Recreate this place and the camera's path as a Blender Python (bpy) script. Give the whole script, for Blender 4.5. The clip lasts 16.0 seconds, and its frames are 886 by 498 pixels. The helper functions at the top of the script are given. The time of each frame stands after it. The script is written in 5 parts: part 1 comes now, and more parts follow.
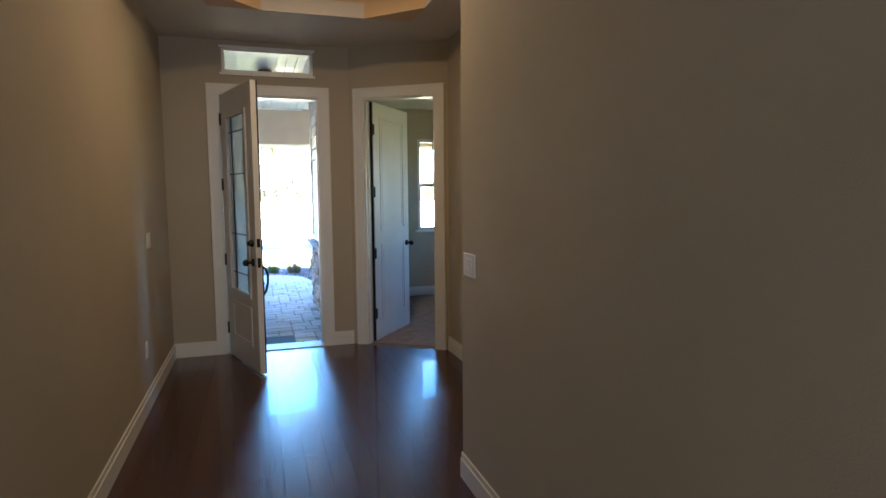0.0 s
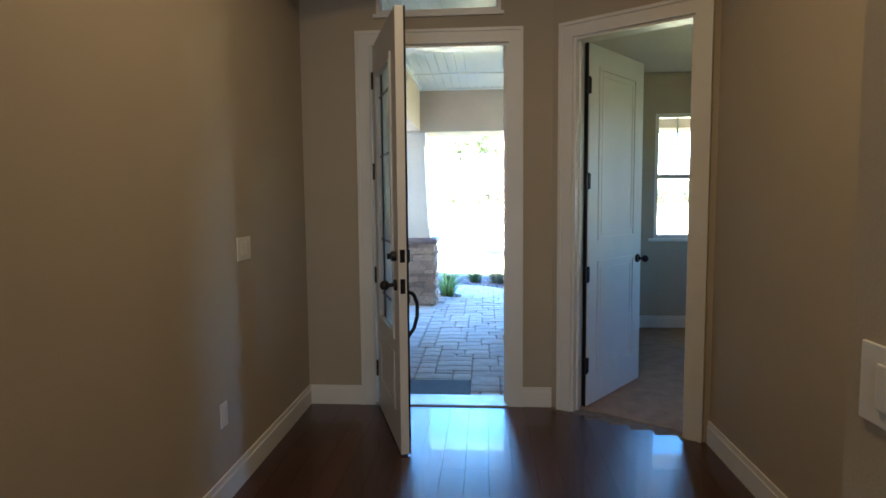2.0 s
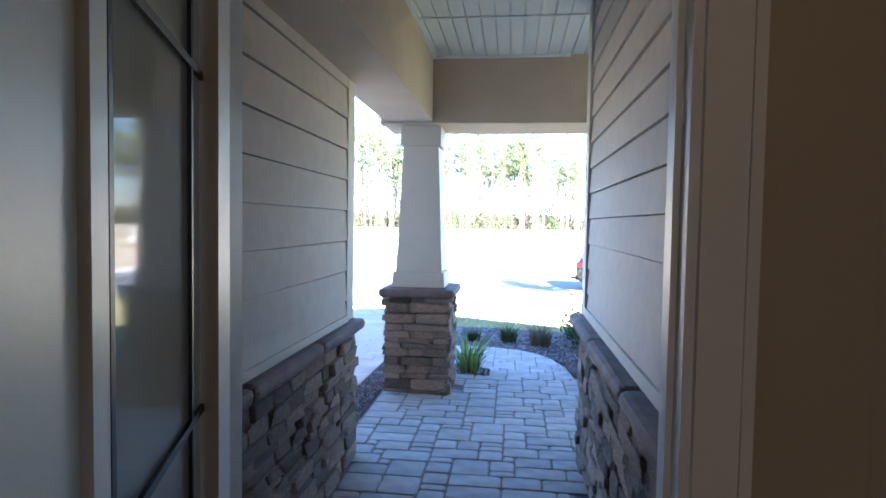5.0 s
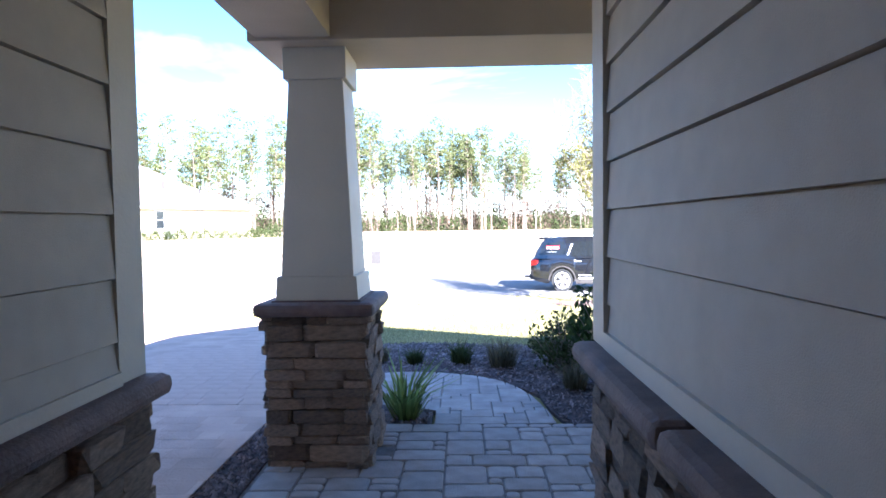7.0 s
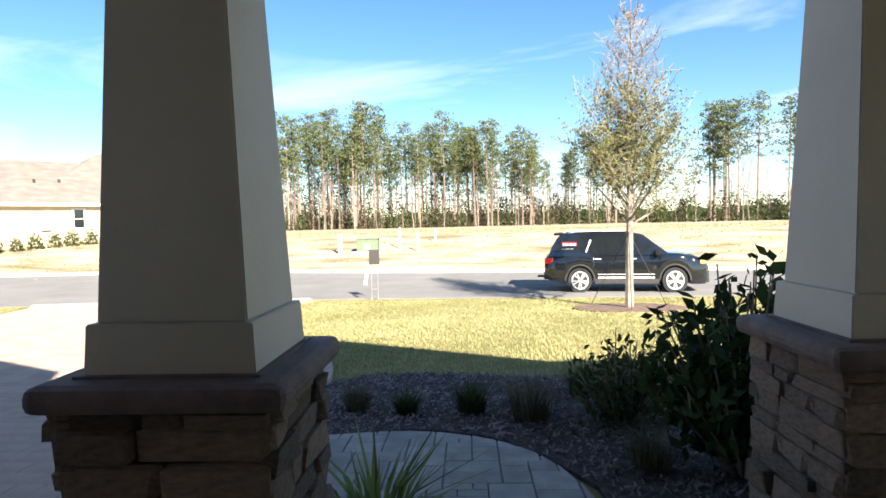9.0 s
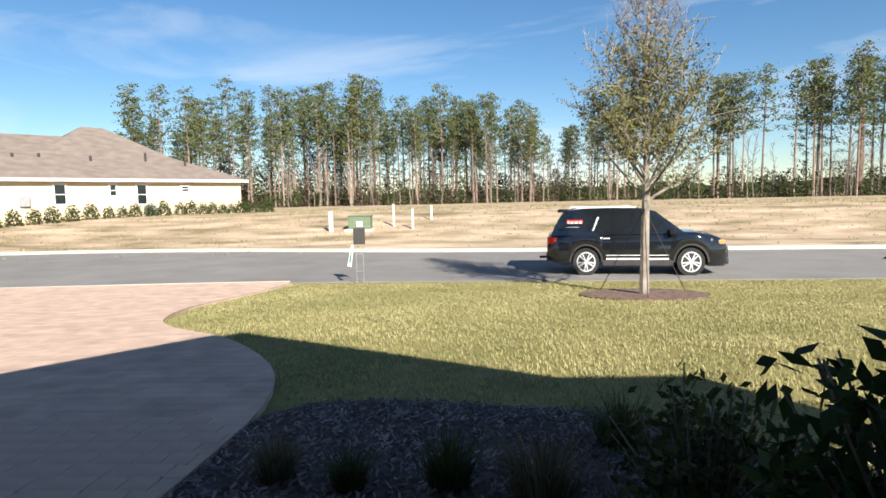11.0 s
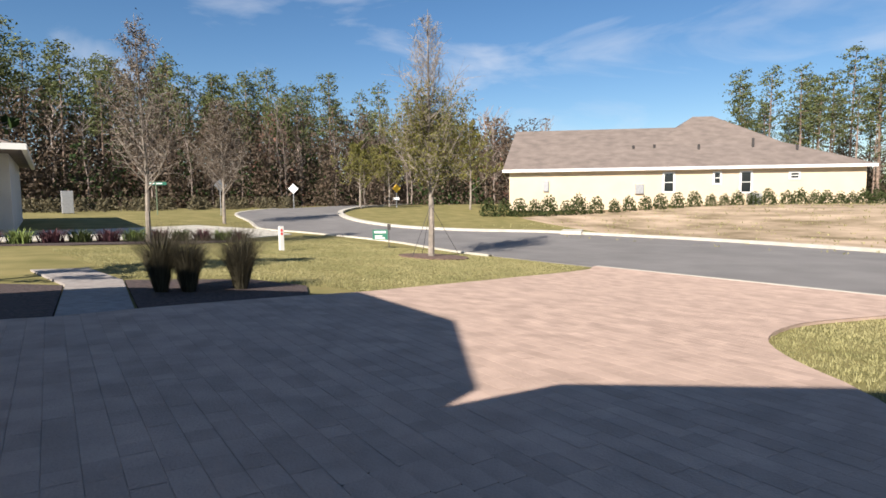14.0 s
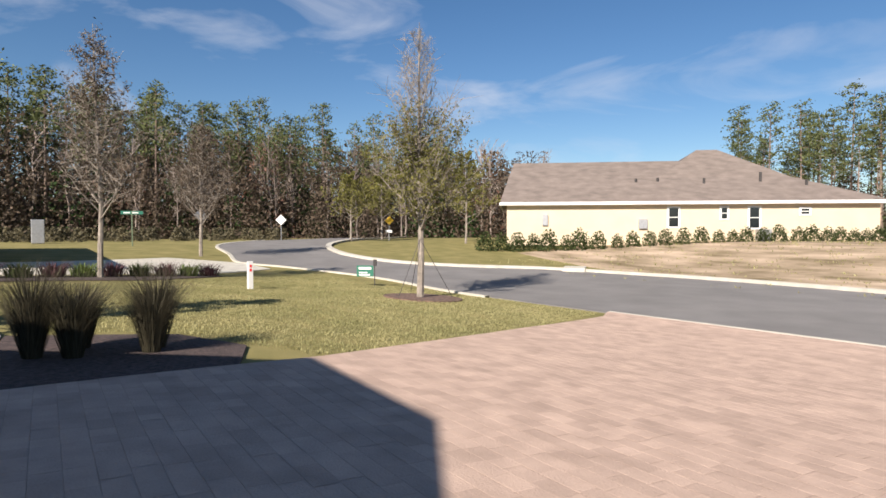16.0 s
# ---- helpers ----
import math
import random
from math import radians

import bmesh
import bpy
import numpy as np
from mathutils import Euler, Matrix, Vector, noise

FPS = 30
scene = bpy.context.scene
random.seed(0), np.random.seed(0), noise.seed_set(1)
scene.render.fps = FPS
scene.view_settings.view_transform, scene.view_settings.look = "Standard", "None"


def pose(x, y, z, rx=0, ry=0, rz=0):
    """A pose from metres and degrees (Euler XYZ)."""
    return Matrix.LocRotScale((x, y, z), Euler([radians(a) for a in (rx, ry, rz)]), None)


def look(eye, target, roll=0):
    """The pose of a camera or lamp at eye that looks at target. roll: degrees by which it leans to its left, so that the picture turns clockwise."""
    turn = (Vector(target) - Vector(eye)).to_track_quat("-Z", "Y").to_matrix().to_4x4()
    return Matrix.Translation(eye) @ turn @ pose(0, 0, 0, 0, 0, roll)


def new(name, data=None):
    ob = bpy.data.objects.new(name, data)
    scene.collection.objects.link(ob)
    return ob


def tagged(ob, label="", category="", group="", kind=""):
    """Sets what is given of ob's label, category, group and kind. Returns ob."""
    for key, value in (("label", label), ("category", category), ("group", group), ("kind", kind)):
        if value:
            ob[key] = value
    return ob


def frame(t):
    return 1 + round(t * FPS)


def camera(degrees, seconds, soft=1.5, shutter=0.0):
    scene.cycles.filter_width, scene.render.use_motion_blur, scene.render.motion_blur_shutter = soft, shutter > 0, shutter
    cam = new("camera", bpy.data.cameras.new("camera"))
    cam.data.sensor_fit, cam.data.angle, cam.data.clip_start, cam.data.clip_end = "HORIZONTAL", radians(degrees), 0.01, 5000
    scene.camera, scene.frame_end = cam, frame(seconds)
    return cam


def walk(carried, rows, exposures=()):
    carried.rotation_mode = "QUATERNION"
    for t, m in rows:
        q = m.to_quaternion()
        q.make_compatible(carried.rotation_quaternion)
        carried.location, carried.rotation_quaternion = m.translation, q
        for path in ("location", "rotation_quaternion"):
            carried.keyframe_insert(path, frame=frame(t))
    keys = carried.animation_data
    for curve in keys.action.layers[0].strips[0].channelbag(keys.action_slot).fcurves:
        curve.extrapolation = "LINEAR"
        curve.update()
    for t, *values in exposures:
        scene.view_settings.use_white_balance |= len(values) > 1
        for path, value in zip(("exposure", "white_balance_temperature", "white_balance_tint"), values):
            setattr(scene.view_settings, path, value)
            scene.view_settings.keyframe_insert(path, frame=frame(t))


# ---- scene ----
from mathutils.geometry import delaunay_2d_cdt

cam = camera(74.0, 16.0, 1.6)
# seconds, x, y, z, yaw, pitch, roll
ROWS = [
    (0.0, -0.227, -0.336, 1.502, -17.44, -5.30, 0.51),
    (0.5, -0.202, 0.075, 1.472, -9.91, -5.61, 0.24),
    (1.0, -0.058, 0.578, 1.441, -2.11, -5.91, 1.51),
    (1.5, 0.086, 1.074, 1.417, -1.59, -4.64, 0.60),
    (2.0, 0.210, 1.587, 1.418, 4.03, -4.78, 0.54),
    (2.5, 0.305, 2.126, 1.456, 2.03, -2.24, -1.28),
    (3.0, 0.408, 2.632, 1.459, 4.63, -2.17, -1.39),
    (3.5, 0.321, 3.152, 1.464, 7.27, -2.62, -1.25),
    (6.0, -0.004, 5.369, 1.474, 4.83, -2.36, 0.27),
    (6.5, 0.032, 5.861, 1.376, 1.44, -2.01, 1.34),
    (7.0, 0.046, 6.315, 1.310, 1.73, -2.26, 0.77),
    (7.5, 0.025, 6.756, 1.301, 2.14, -2.22, 1.01),
    (8.0, 0.064, 7.205, 1.284, 1.61, -2.11, -1.56),
    (8.5, 0.031, 7.654, 1.268, 3.35, -2.34, 0.44),
    (9.0, 0.027, 8.069, 1.285, 2.32, -2.60, 1.32),
    (11.5, 0.164, 9.968, 1.229, 2.23, -5.46, 1.25),
    (12.0, 0.181, 10.240, 1.217, 14.38, -5.62, -0.27),
    (12.5, 0.053, 10.524, 1.192, 28.46, -3.65, -1.39),
    (13.0, -0.211, 10.856, 1.189, 44.25, -3.30, -1.41),
    (13.5, -0.637, 11.209, 1.141, 55.37, -3.48, 2.31),
    (14.0, -1.057, 11.542, 1.133, 56.22, -4.87, 0.68),
    (14.5, -1.548, 11.889, 1.129, 59.73, -5.37, -0.64),
    (15.0, -1.977, 12.227, 1.142, 56.24, -4.74, 0.47),
    (15.5, -2.370, 12.596, 1.161, 55.36, -3.01, -1.59),
    (16.0, -2.861, 12.924, 1.148, 55.85, -1.67, 0.10),
]
EXPOSURES = [(0.0, 6.15, 5150, 6), (2.5, 5.95, 4950, 2), (3.5, 5.45, 4750, 4), (5.0, 4.7, 5100, 12), (6.0, 4.15, 5150, 18), (6.5, 3.7, 5250, 18), (7.0, 3.5, 5350, 18), (8.0, 2.8, 6100, 12), (9.0, 2.1, 6500, 8), (10.3, 1.5, 6400, 8), (11.5, 1.15, 6350, 10), (14.0, 1.0, 6400, 13), (16.0, 0.92, 6450, 14)]
walk(cam, [(t, pose(x, y, z, 90 + pitch, roll, yaw)) for t, x, y, z, yaw, pitch, roll in ROWS], EXPOSURES)

# ---- world, sun, lamps ----
SUN_EL, SUN_DIR = 33.0, Vector((-0.47, 0.88, 0)).normalized()
world = bpy.data.worlds.new("world")
scene.world = world
world.use_nodes = True
wt = world.node_tree
wt.nodes.clear()
w_out = wt.nodes.new("ShaderNodeOutputWorld")
w_bg = wt.nodes.new("ShaderNodeBackground")
w_sky = wt.nodes.new("ShaderNodeTexSky")
w_sky.sky_type, w_sky.sun_disc = "NISHITA", False
w_sky.sun_elevation = radians(SUN_EL)
w_sky.sun_rotation = math.atan2(-SUN_DIR.x, -SUN_DIR.y)
w_sky.air_density, w_sky.dust_density, w_sky.ozone_density = 1.0, 0.0, 3.0
w_co = wt.nodes.new("ShaderNodeTexCoord")
w_map = wt.nodes.new("ShaderNodeMapping")
w_map.inputs["Rotation"].default_value = (0.0, 0.35, 0.5)
w_map.inputs["Scale"].default_value = (1.2, 3.2, 7.5)
w_noise = wt.nodes.new("ShaderNodeTexNoise")
w_noise.inputs["Scale"].default_value, w_noise.inputs["Detail"].default_value = 1.3, 9
w_noise.inputs["Roughness"].default_value, w_noise.inputs["Distortion"].default_value = 0.55, 0.6
w_ramp = wt.nodes.new("ShaderNodeValToRGB")
w_ramp.color_ramp.elements[0].position, w_ramp.color_ramp.elements[1].position = 0.5, 0.85
w_ramp.color_ramp.elements[1].color = (0.75, 0.75, 0.75, 1)
w_mix = wt.nodes.new("ShaderNodeMix")
w_mix.data_type = "RGBA"
w_mix.inputs["B"].default_value = (8.0, 8.3, 8.8, 1)
wt.links.new(w_co.outputs["Generated"], w_map.inputs["Vector"])
wt.links.new(w_map.outputs["Vector"], w_noise.inputs["Vector"])
wt.links.new(w_noise.outputs["Fac"], w_ramp.inputs["Fac"])
wt.links.new(w_ramp.outputs["Color"], w_mix.inputs["Factor"])
w_hs = wt.nodes.new("ShaderNodeHueSaturation")
w_hs.inputs["Saturation"].default_value = 1.18
wt.links.new(w_sky.outputs["Color"], w_hs.inputs["Color"])
wt.links.new(w_hs.outputs["Color"], w_mix.inputs["A"])
wt.links.new(w_mix.outputs["Result"], w_bg.inputs["Color"])
w_bg.inputs["Strength"].default_value = 0.053
wt.links.new(w_bg.outputs["Background"], w_out.inputs["Surface"])

sun = new("sun", bpy.data.lights.new("sun", "SUN"))
sun.data.energy, sun.data.angle, sun.data.color = 5.0, radians(0.53), (1.0, 0.93, 0.82)
ray_dir = SUN_DIR * math.cos(radians(SUN_EL)) + Vector((0, 0, -math.sin(radians(SUN_EL))))
sun.matrix_world = look((0, -20, 30), Vector((0, -20, 30)) + ray_dir)

foyer = new("foyer_lamp", bpy.data.lights.new("foyer_lamp", "AREA"))
foyer.data.energy, foyer.data.size, foyer.data.color = 0.36, 0.25, (1.0, 0.62, 0.28)
foyer.matrix_world = look((0.2, 3.4, 3.17), (0.2, 3.401, 0))

# added fill lamp at the unseen back end, to brighten the hall
garden = new("hall_fill_light", bpy.data.lights.new("hall_fill_light", "AREA"))
garden.data.shape, garden.data.size, garden.data.size_y = "RECTANGLE", 1.4, 2.0
garden.data.energy, garden.data.color = 0.75, (1.0, 0.93, 0.85)
garden.matrix_world = look((-0.12, -3.49, 1.35), (-0.12, 0, 1.35))


# ---- materials ----
def material(name, color, rough=0.6, metal=0.0, var=0.15, scale=6.0, bump=0.15, fine=60.0, color2=None, island=0.0, objvar=0.0, spec=0.5, stretch=(1, 1, 1), coat=0.0):
    m = bpy.data.materials.new(name)
    m.use_nodes = True
    nt = m.node_tree
    b = nt.nodes["Principled BSDF"]
    b.inputs["Roughness"].default_value, b.inputs["Metallic"].default_value = rough, metal
    b.inputs["Specular IOR Level"].default_value = spec
    b.inputs["Coat Weight"].default_value = coat
    co = nt.nodes.new("ShaderNodeTexCoord")
    mp = nt.nodes.new("ShaderNodeMapping")
    mp.inputs["Scale"].default_value = stretch
    nt.links.new(co.outputs["Object"], mp.inputs["Vector"])
    n1 = nt.nodes.new("ShaderNodeTexNoise")
    n1.inputs["Scale"].default_value, n1.inputs["Detail"].default_value = scale, 5
    n2 = nt.nodes.new("ShaderNodeTexNoise")
    n2.inputs["Scale"].default_value, n2.inputs["Detail"].default_value = fine, 3
    for n in (n1, n2):
        nt.links.new(mp.outputs["Vector"], n.inputs["Vector"])
    mix = nt.nodes.new("ShaderNodeMix")
    mix.data_type = "RGBA"
    c2 = color2 or tuple(c * (1 - 2 * var) for c in color)
    c1 = color if color2 else tuple(min(1, c * (1 + var)) for c in color)
    mix.inputs["A"].default_value, mix.inputs["B"].default_value = (*c1, 1), (*c2, 1)
    ad = nt.nodes.new("ShaderNodeMath")
    ad.operation = "MULTIPLY_ADD"
    ad.inputs[1].default_value = 0.45
    nt.links.new(n2.outputs["Fac"], ad.inputs[0])
    sc = nt.nodes.new("ShaderNodeMath")
    sc.operation = "MULTIPLY_ADD"
    sc.inputs[1].default_value, sc.inputs[2].default_value = 2.2, -0.85
    nt.links.new(n1.outputs["Fac"], sc.inputs[0])
    nt.links.new(sc.outputs[0], ad.inputs[2])
    nt.links.new(ad.outputs[0], mix.inputs["Factor"])
    last = mix.outputs["Result"]
    if island or objvar:
        hs = nt.nodes.new("ShaderNodeHueSaturation")
        rnd = nt.nodes.new("ShaderNodeNewGeometry" if island else "ShaderNodeObjectInfo")
        mr = nt.nodes.new("ShaderNodeMapRange")
        v = island or objvar
        mr.inputs["To Min"].default_value, mr.inputs["To Max"].default_value = 1 - v, 1 + v
        nt.links.new(rnd.outputs["Random Per Island" if island else "Random"], mr.inputs["Value"])
        nt.links.new(mr.outputs["Result"], hs.inputs["Value"])
        nt.links.new(last, hs.inputs["Color"])
        last = hs.outputs["Color"]
    nt.links.new(last, b.inputs["Base Color"])
    if bump:
        bp = nt.nodes.new("ShaderNodeBump")
        bp.inputs["Strength"].default_value, bp.inputs["Distance"].default_value = bump, 0.01
        nt.links.new(n2.outputs["Fac"], bp.inputs["Height"])
        nt.links.new(bp.outputs["Normal"], b.inputs["Normal"])
    return m


def leafy(name, color, color2, island=0.35):
    m = material(name, color, 0.7, 0, 0.2, 0.6, 0, 4, color2, island, spec=0.2)
    nt = m.node_tree
    b = nt.nodes["Principled BSDF"]
    tr = nt.nodes.new("ShaderNodeBsdfTranslucent")
    src = b.inputs["Base Color"].links[0].from_socket
    nt.links.new(src, tr.inputs["Color"])
    mx = nt.nodes.new("ShaderNodeMixShader")
    mx.inputs[0].default_value = 0.3
    nt.links.new(b.outputs[0], mx.inputs[1])
    nt.links.new(tr.outputs[0], mx.inputs[2])
    nt.links.new(mx.outputs[0], nt.nodes["Material Output"].inputs["Surface"])
    return m


def glass(name, tint=(1, 1, 1), rough=0.0):
    m = bpy.data.materials.new(name)
    m.use_nodes = True
    nt = m.node_tree
    nt.nodes.remove(nt.nodes["Principled BSDF"])
    tp = nt.nodes.new("ShaderNodeBsdfTransparent")
    tp.inputs[0].default_value = (*tint, 1)
    gl = nt.nodes.new("ShaderNodeBsdfGlossy")
    gl.inputs["Roughness"].default_value = rough
    fr = nt.nodes.new("ShaderNodeFresnel")
    mx = nt.nodes.new("ShaderNodeMixShader")
    nt.links.new(fr.outputs[0], mx.inputs[0])
    nt.links.new(tp.outputs[0], mx.inputs[1])
    nt.links.new(gl.outputs[0], mx.inputs[2])
    nt.links.new(mx.outputs[0], nt.nodes["Material Output"].inputs["Surface"])
    return m


M_WALL = material("beige_wall_paint", (0.39, 0.335, 0.25), 0.75, var=0.03, scale=1.2, bump=0.12, fine=160)
M_WHITE = material("white_trim_paint", (0.68, 0.665, 0.63), 0.4, var=0.03, scale=3, bump=0.04, fine=90)
M_CEIL = material("ceiling_paint", (0.60, 0.55, 0.48), 0.9, var=0.03, scale=2, bump=0.3, fine=140)
# ceiling tray: the lamp's warm orange glow is put into the base colour
M_TRAY_GLOW = material("tray_glow_paint", (0.62, 0.44, 0.24), 0.9, var=0.03, scale=2, bump=0.2, fine=140)
M_WOOD = material("dark_wood_plank", (0.060, 0.022, 0.015), 0.27, var=0.3, scale=3, bump=0.10, fine=40, objvar=0.25, stretch=(6, 0.7, 6), coat=0.25)
M_CARPET = material("tan_carpet", (0.30, 0.22, 0.15), 0.95, var=0.12, scale=9, bump=0.6, fine=240)
M_BLACK = material("oil_rubbed_bronze", (0.012, 0.010, 0.010), 0.42, 0.6, 0.2, 20, 0.05, 90)
M_SIDING = material("taupe_fibre_siding", (0.50, 0.445, 0.375), 0.7, var=0.05, scale=2.2, bump=0.22, fine=70, stretch=(5, 0.6, 5))
M_COLUMN = material("cream_column_paint", (0.60, 0.55, 0.47), 0.6, var=0.04, scale=2.5, bump=0.12, fine=80)
M_BEAM = material("tan_stucco_beam", (0.46, 0.38, 0.30), 0.8, var=0.05, scale=2.5, bump=0.25, fine=120)
M_SOFFIT = material("white_vinyl_soffit", (0.72, 0.74, 0.72), 0.45, var=0.03, scale=2, bump=0.04, fine=40)
M_STONE = material("ledge_stone", (0.36, 0.245, 0.17), 0.9, var=0.35, scale=7, bump=0.9, fine=45, color2=(0.17, 0.125, 0.095), objvar=0.45)
M_MORTAR = material("stone_backing", (0.13, 0.105, 0.085), 0.95, var=0.25, scale=14, bump=0.6, fine=60)
M_CAP = material("cast_stone_cap", (0.185, 0.13, 0.115), 0.8, var=0.18, scale=9, bump=0.45, fine=90)
M_PAVER = material("grey_tan_paver", (0.34, 0.30, 0.27), 0.85, var=0.14, scale=8, bump=0.6, fine=110, objvar=0.14)
M_DRIVE = material("pink_tan_paver", (0.48, 0.35, 0.277), 0.95, var=0.09, scale=3.0, bump=0.5, fine=60, island=0.09, spec=0.1)
M_DRIVEBASE = material("drive_sand", (0.48, 0.35, 0.277), 0.95, var=0.12, scale=3, bump=0.4, fine=90, spec=0.1)
M_JOINT = material("sand_joint", (0.18, 0.155, 0.135), 0.95, var=0.2, scale=20, bump=0.4, fine=90)
M_ASPHALT = material("asphalt", (0.185, 0.172, 0.160), 0.9, var=0.10, scale=0.7, bump=0.5, fine=120)
M_CONC = material("pale_concrete", (0.52, 0.48, 0.40), 0.85, var=0.10, scale=2.5, bump=0.3, fine=80)
M_GRASS = material("lawn_soil", (0.27, 0.225, 0.095), 0.95, var=0.2, scale=0.9, bump=0.9, fine=38, color2=(0.15, 0.14, 0.05), spec=0.1)
M_FIELD = material("sandy_field", (0.54, 0.41, 0.295), 0.95, var=0.25, scale=0.5, bump=0.8, fine=3.5, color2=(0.15, 0.115, 0.06), spec=0.1, stretch=(0.6, 1.3, 1))
M_MULCH = material("dark_mulch", (0.080, 0.054, 0.048), 0.95, var=0.4, scale=20, bump=1.0, fine=90)
M_RINGMULCH = material("red_brown_mulch", (0.17, 0.105, 0.075), 0.95, var=0.4, scale=9, bump=1.0, fine=40)
M_CHIP = material("mulch_chip", (0.19, 0.15, 0.145), 0.9, var=0.3, scale=12, bump=0.3, fine=60, island=0.6)
M_BLADE = leafy("grass_blade", (0.43, 0.385, 0.19), (0.26, 0.25, 0.105), 0.25)
M_PINE = leafy("pine_needle", (0.155, 0.17, 0.07), (0.09, 0.11, 0.042), 0.4)
M_BROWNLEAF = leafy("dry_brown_leaf", (0.14, 0.10, 0.072), (0.085, 0.068, 0.045), 0.4)
M_OLIVE = leafy("yellow_olive_leaf", (0.20, 0.18, 0.05), (0.13, 0.13, 0.035), 0.45)
M_DKLEAF = leafy("dark_shrub_leaf", (0.045, 0.075, 0.022), (0.025, 0.045, 0.015), 0.4)
M_HEDGE = leafy("hedge_leaf", (0.07, 0.085, 0.03), (0.04, 0.055, 0.018), 0.4)
M_STRAW = leafy("straw_grass", (0.17, 0.145, 0.085), (0.09, 0.08, 0.05), 0.4)
M_FOUNTAIN = leafy("fountain_grass_blade", (0.10, 0.085, 0.055), (0.055, 0.05, 0.03), 0.4)
M_LIRI = leafy("variegated_blade", (0.22, 0.27, 0.08), (0.10, 0.15, 0.04), 0.5)
M_SAPLING = material("grey_sapling_bark", (0.23, 0.185, 0.155), 0.95, var=0.25, scale=1.5, bump=0.5, fine=20, objvar=0.35)
M_REDLEAF = leafy("dry_red_leaf", (0.21, 0.105, 0.075), (0.13, 0.075, 0.055), 0.4)
M_PURPLE = leafy("purple_leaf", (0.12, 0.055, 0.06), (0.07, 0.035, 0.04), 0.4)
M_BARK = material("pine_bark", (0.24, 0.175, 0.135), 0.95, var=0.3, scale=2, bump=0.8, fine=12, objvar=0.3)
M_GREYBARK = material("grey_bark", (0.26, 0.22, 0.18), 0.95, var=0.25, scale=5, bump=0.7, fine=30)
M_CARBLACK = material("black_car_paint", (0.008, 0.009, 0.012), 0.12, 0.0, 0.05, 1, 0.0, 10, coat=1.0)
M_CARGLASS = material("dark_car_glass", (0.010, 0.012, 0.014), 0.05, 0.0, 0.05, 1, 0.0, 10)
M_RUBBER = material("tyre_rubber", (0.02, 0.02, 0.02), 0.85, 0, 0.2, 12, 0.3, 60)
M_CHROME = material("bright_alloy", (0.75, 0.75, 0.75), 0.3, 0.25, 0.05, 5, 0.02, 30)
M_REDLAMP = material("red_lamp_plastic", (0.40, 0.02, 0.02), 0.2, 0, 0.1, 5, 0, 30)
M_AMBER = material("amber_lamp_plastic", (0.75, 0.30, 0.12), 0.2, 0, 0.1, 5, 0, 30)
M_STUCCO = material("yellow_cream_stucco", (0.60, 0.485, 0.34), 0.85, var=0.04, scale=0.8, bump=0.3, fine=20)
M_ROOF = material("brown_shingle", (0.185, 0.148, 0.125), 0.95, var=0.15, scale=1.2, bump=0.6, fine=9, stretch=(1, 1, 3))
M_WINDOWDK = material("dark_window_glass", (0.015, 0.018, 0.02), 0.06, 0, 0.1, 3, 0, 10)
M_GREEN = material("green_utility_paint", (0.13, 0.17, 0.10), 0.6, var=0.1, scale=5, bump=0.1, fine=40)
M_SIGNGREEN = material("sign_green", (0.02, 0.14, 0.09), 0.5, var=0.05, scale=5, bump=0, fine=40)
M_YELLOW = material("sign_yellow", (0.85, 0.50, 0.02), 0.5, var=0.05, scale=5, bump=0, fine=40)
M_RED = material("decal_red", (0.65, 0.03, 0.03), 0.4, var=0.05, scale=5, bump=0, fine=40)
M_DARK = material("dark_plastic", (0.035, 0.03, 0.028), 0.6, var=0.15, scale=9, bump=0.1, fine=50)
M_STEEL = material("galvanised_steel", (0.42, 0.42, 0.42), 0.5, 0.7, 0.1, 9, 0.1, 50)
M_GREYWALL = material("pale_grey_stucco", (0.58, 0.58, 0.56), 0.85, var=0.05, scale=1, bump=0.3, fine=30)
M_GLASS = glass("clear_glass")
M_FROST = glass("bevelled_glass", (0.88, 0.97, 0.97), 0.05)
ft = M_FROST.node_tree
f_tr, f_mx = ft.nodes.new("ShaderNodeBsdfTranslucent"), ft.nodes.new("ShaderNodeMixShader")
f_tr.inputs[0].default_value, f_mx.inputs[0].default_value = (0.9, 0.97, 0.98, 1), 0.45
ft.links.new(ft.nodes["Material Output"].inputs["Surface"].links[0].from_socket, f_mx.inputs[1])
ft.links.new(f_tr.outputs[0], f_mx.inputs[2])
ft.links.new(f_mx.outputs[0], ft.nodes["Material Output"].inputs["Surface"])


# ---- builders ----
def mesh_of(name, verts, faces, mat, smooth=False):
    me = bpy.data.meshes.new(name)
    me.from_pydata([tuple(v) for v in verts], [], [tuple(f) for f in faces])
    me.materials.append(mat)
    if smooth:
        me.polygons.foreach_set("use_smooth", [True] * len(me.polygons))
    me.update()
    return me


def part(name, bm, mat, parent=None, label=""):
    me = bpy.data.meshes.new(name)
    bmesh.ops.recalc_face_normals(bm, faces=bm.faces)
    bm.to_mesh(me)
    bm.free()
    me.materials.append(mat)
    ob = new(name, me)
    if parent:
        ob.parent = parent
    return tagged(ob, label)


def obj(name, me, parent=None, m=None):
    ob = new(name, me)
    if parent:
        ob.parent = parent
    if m is not None:
        ob.matrix_basis = m
    return ob


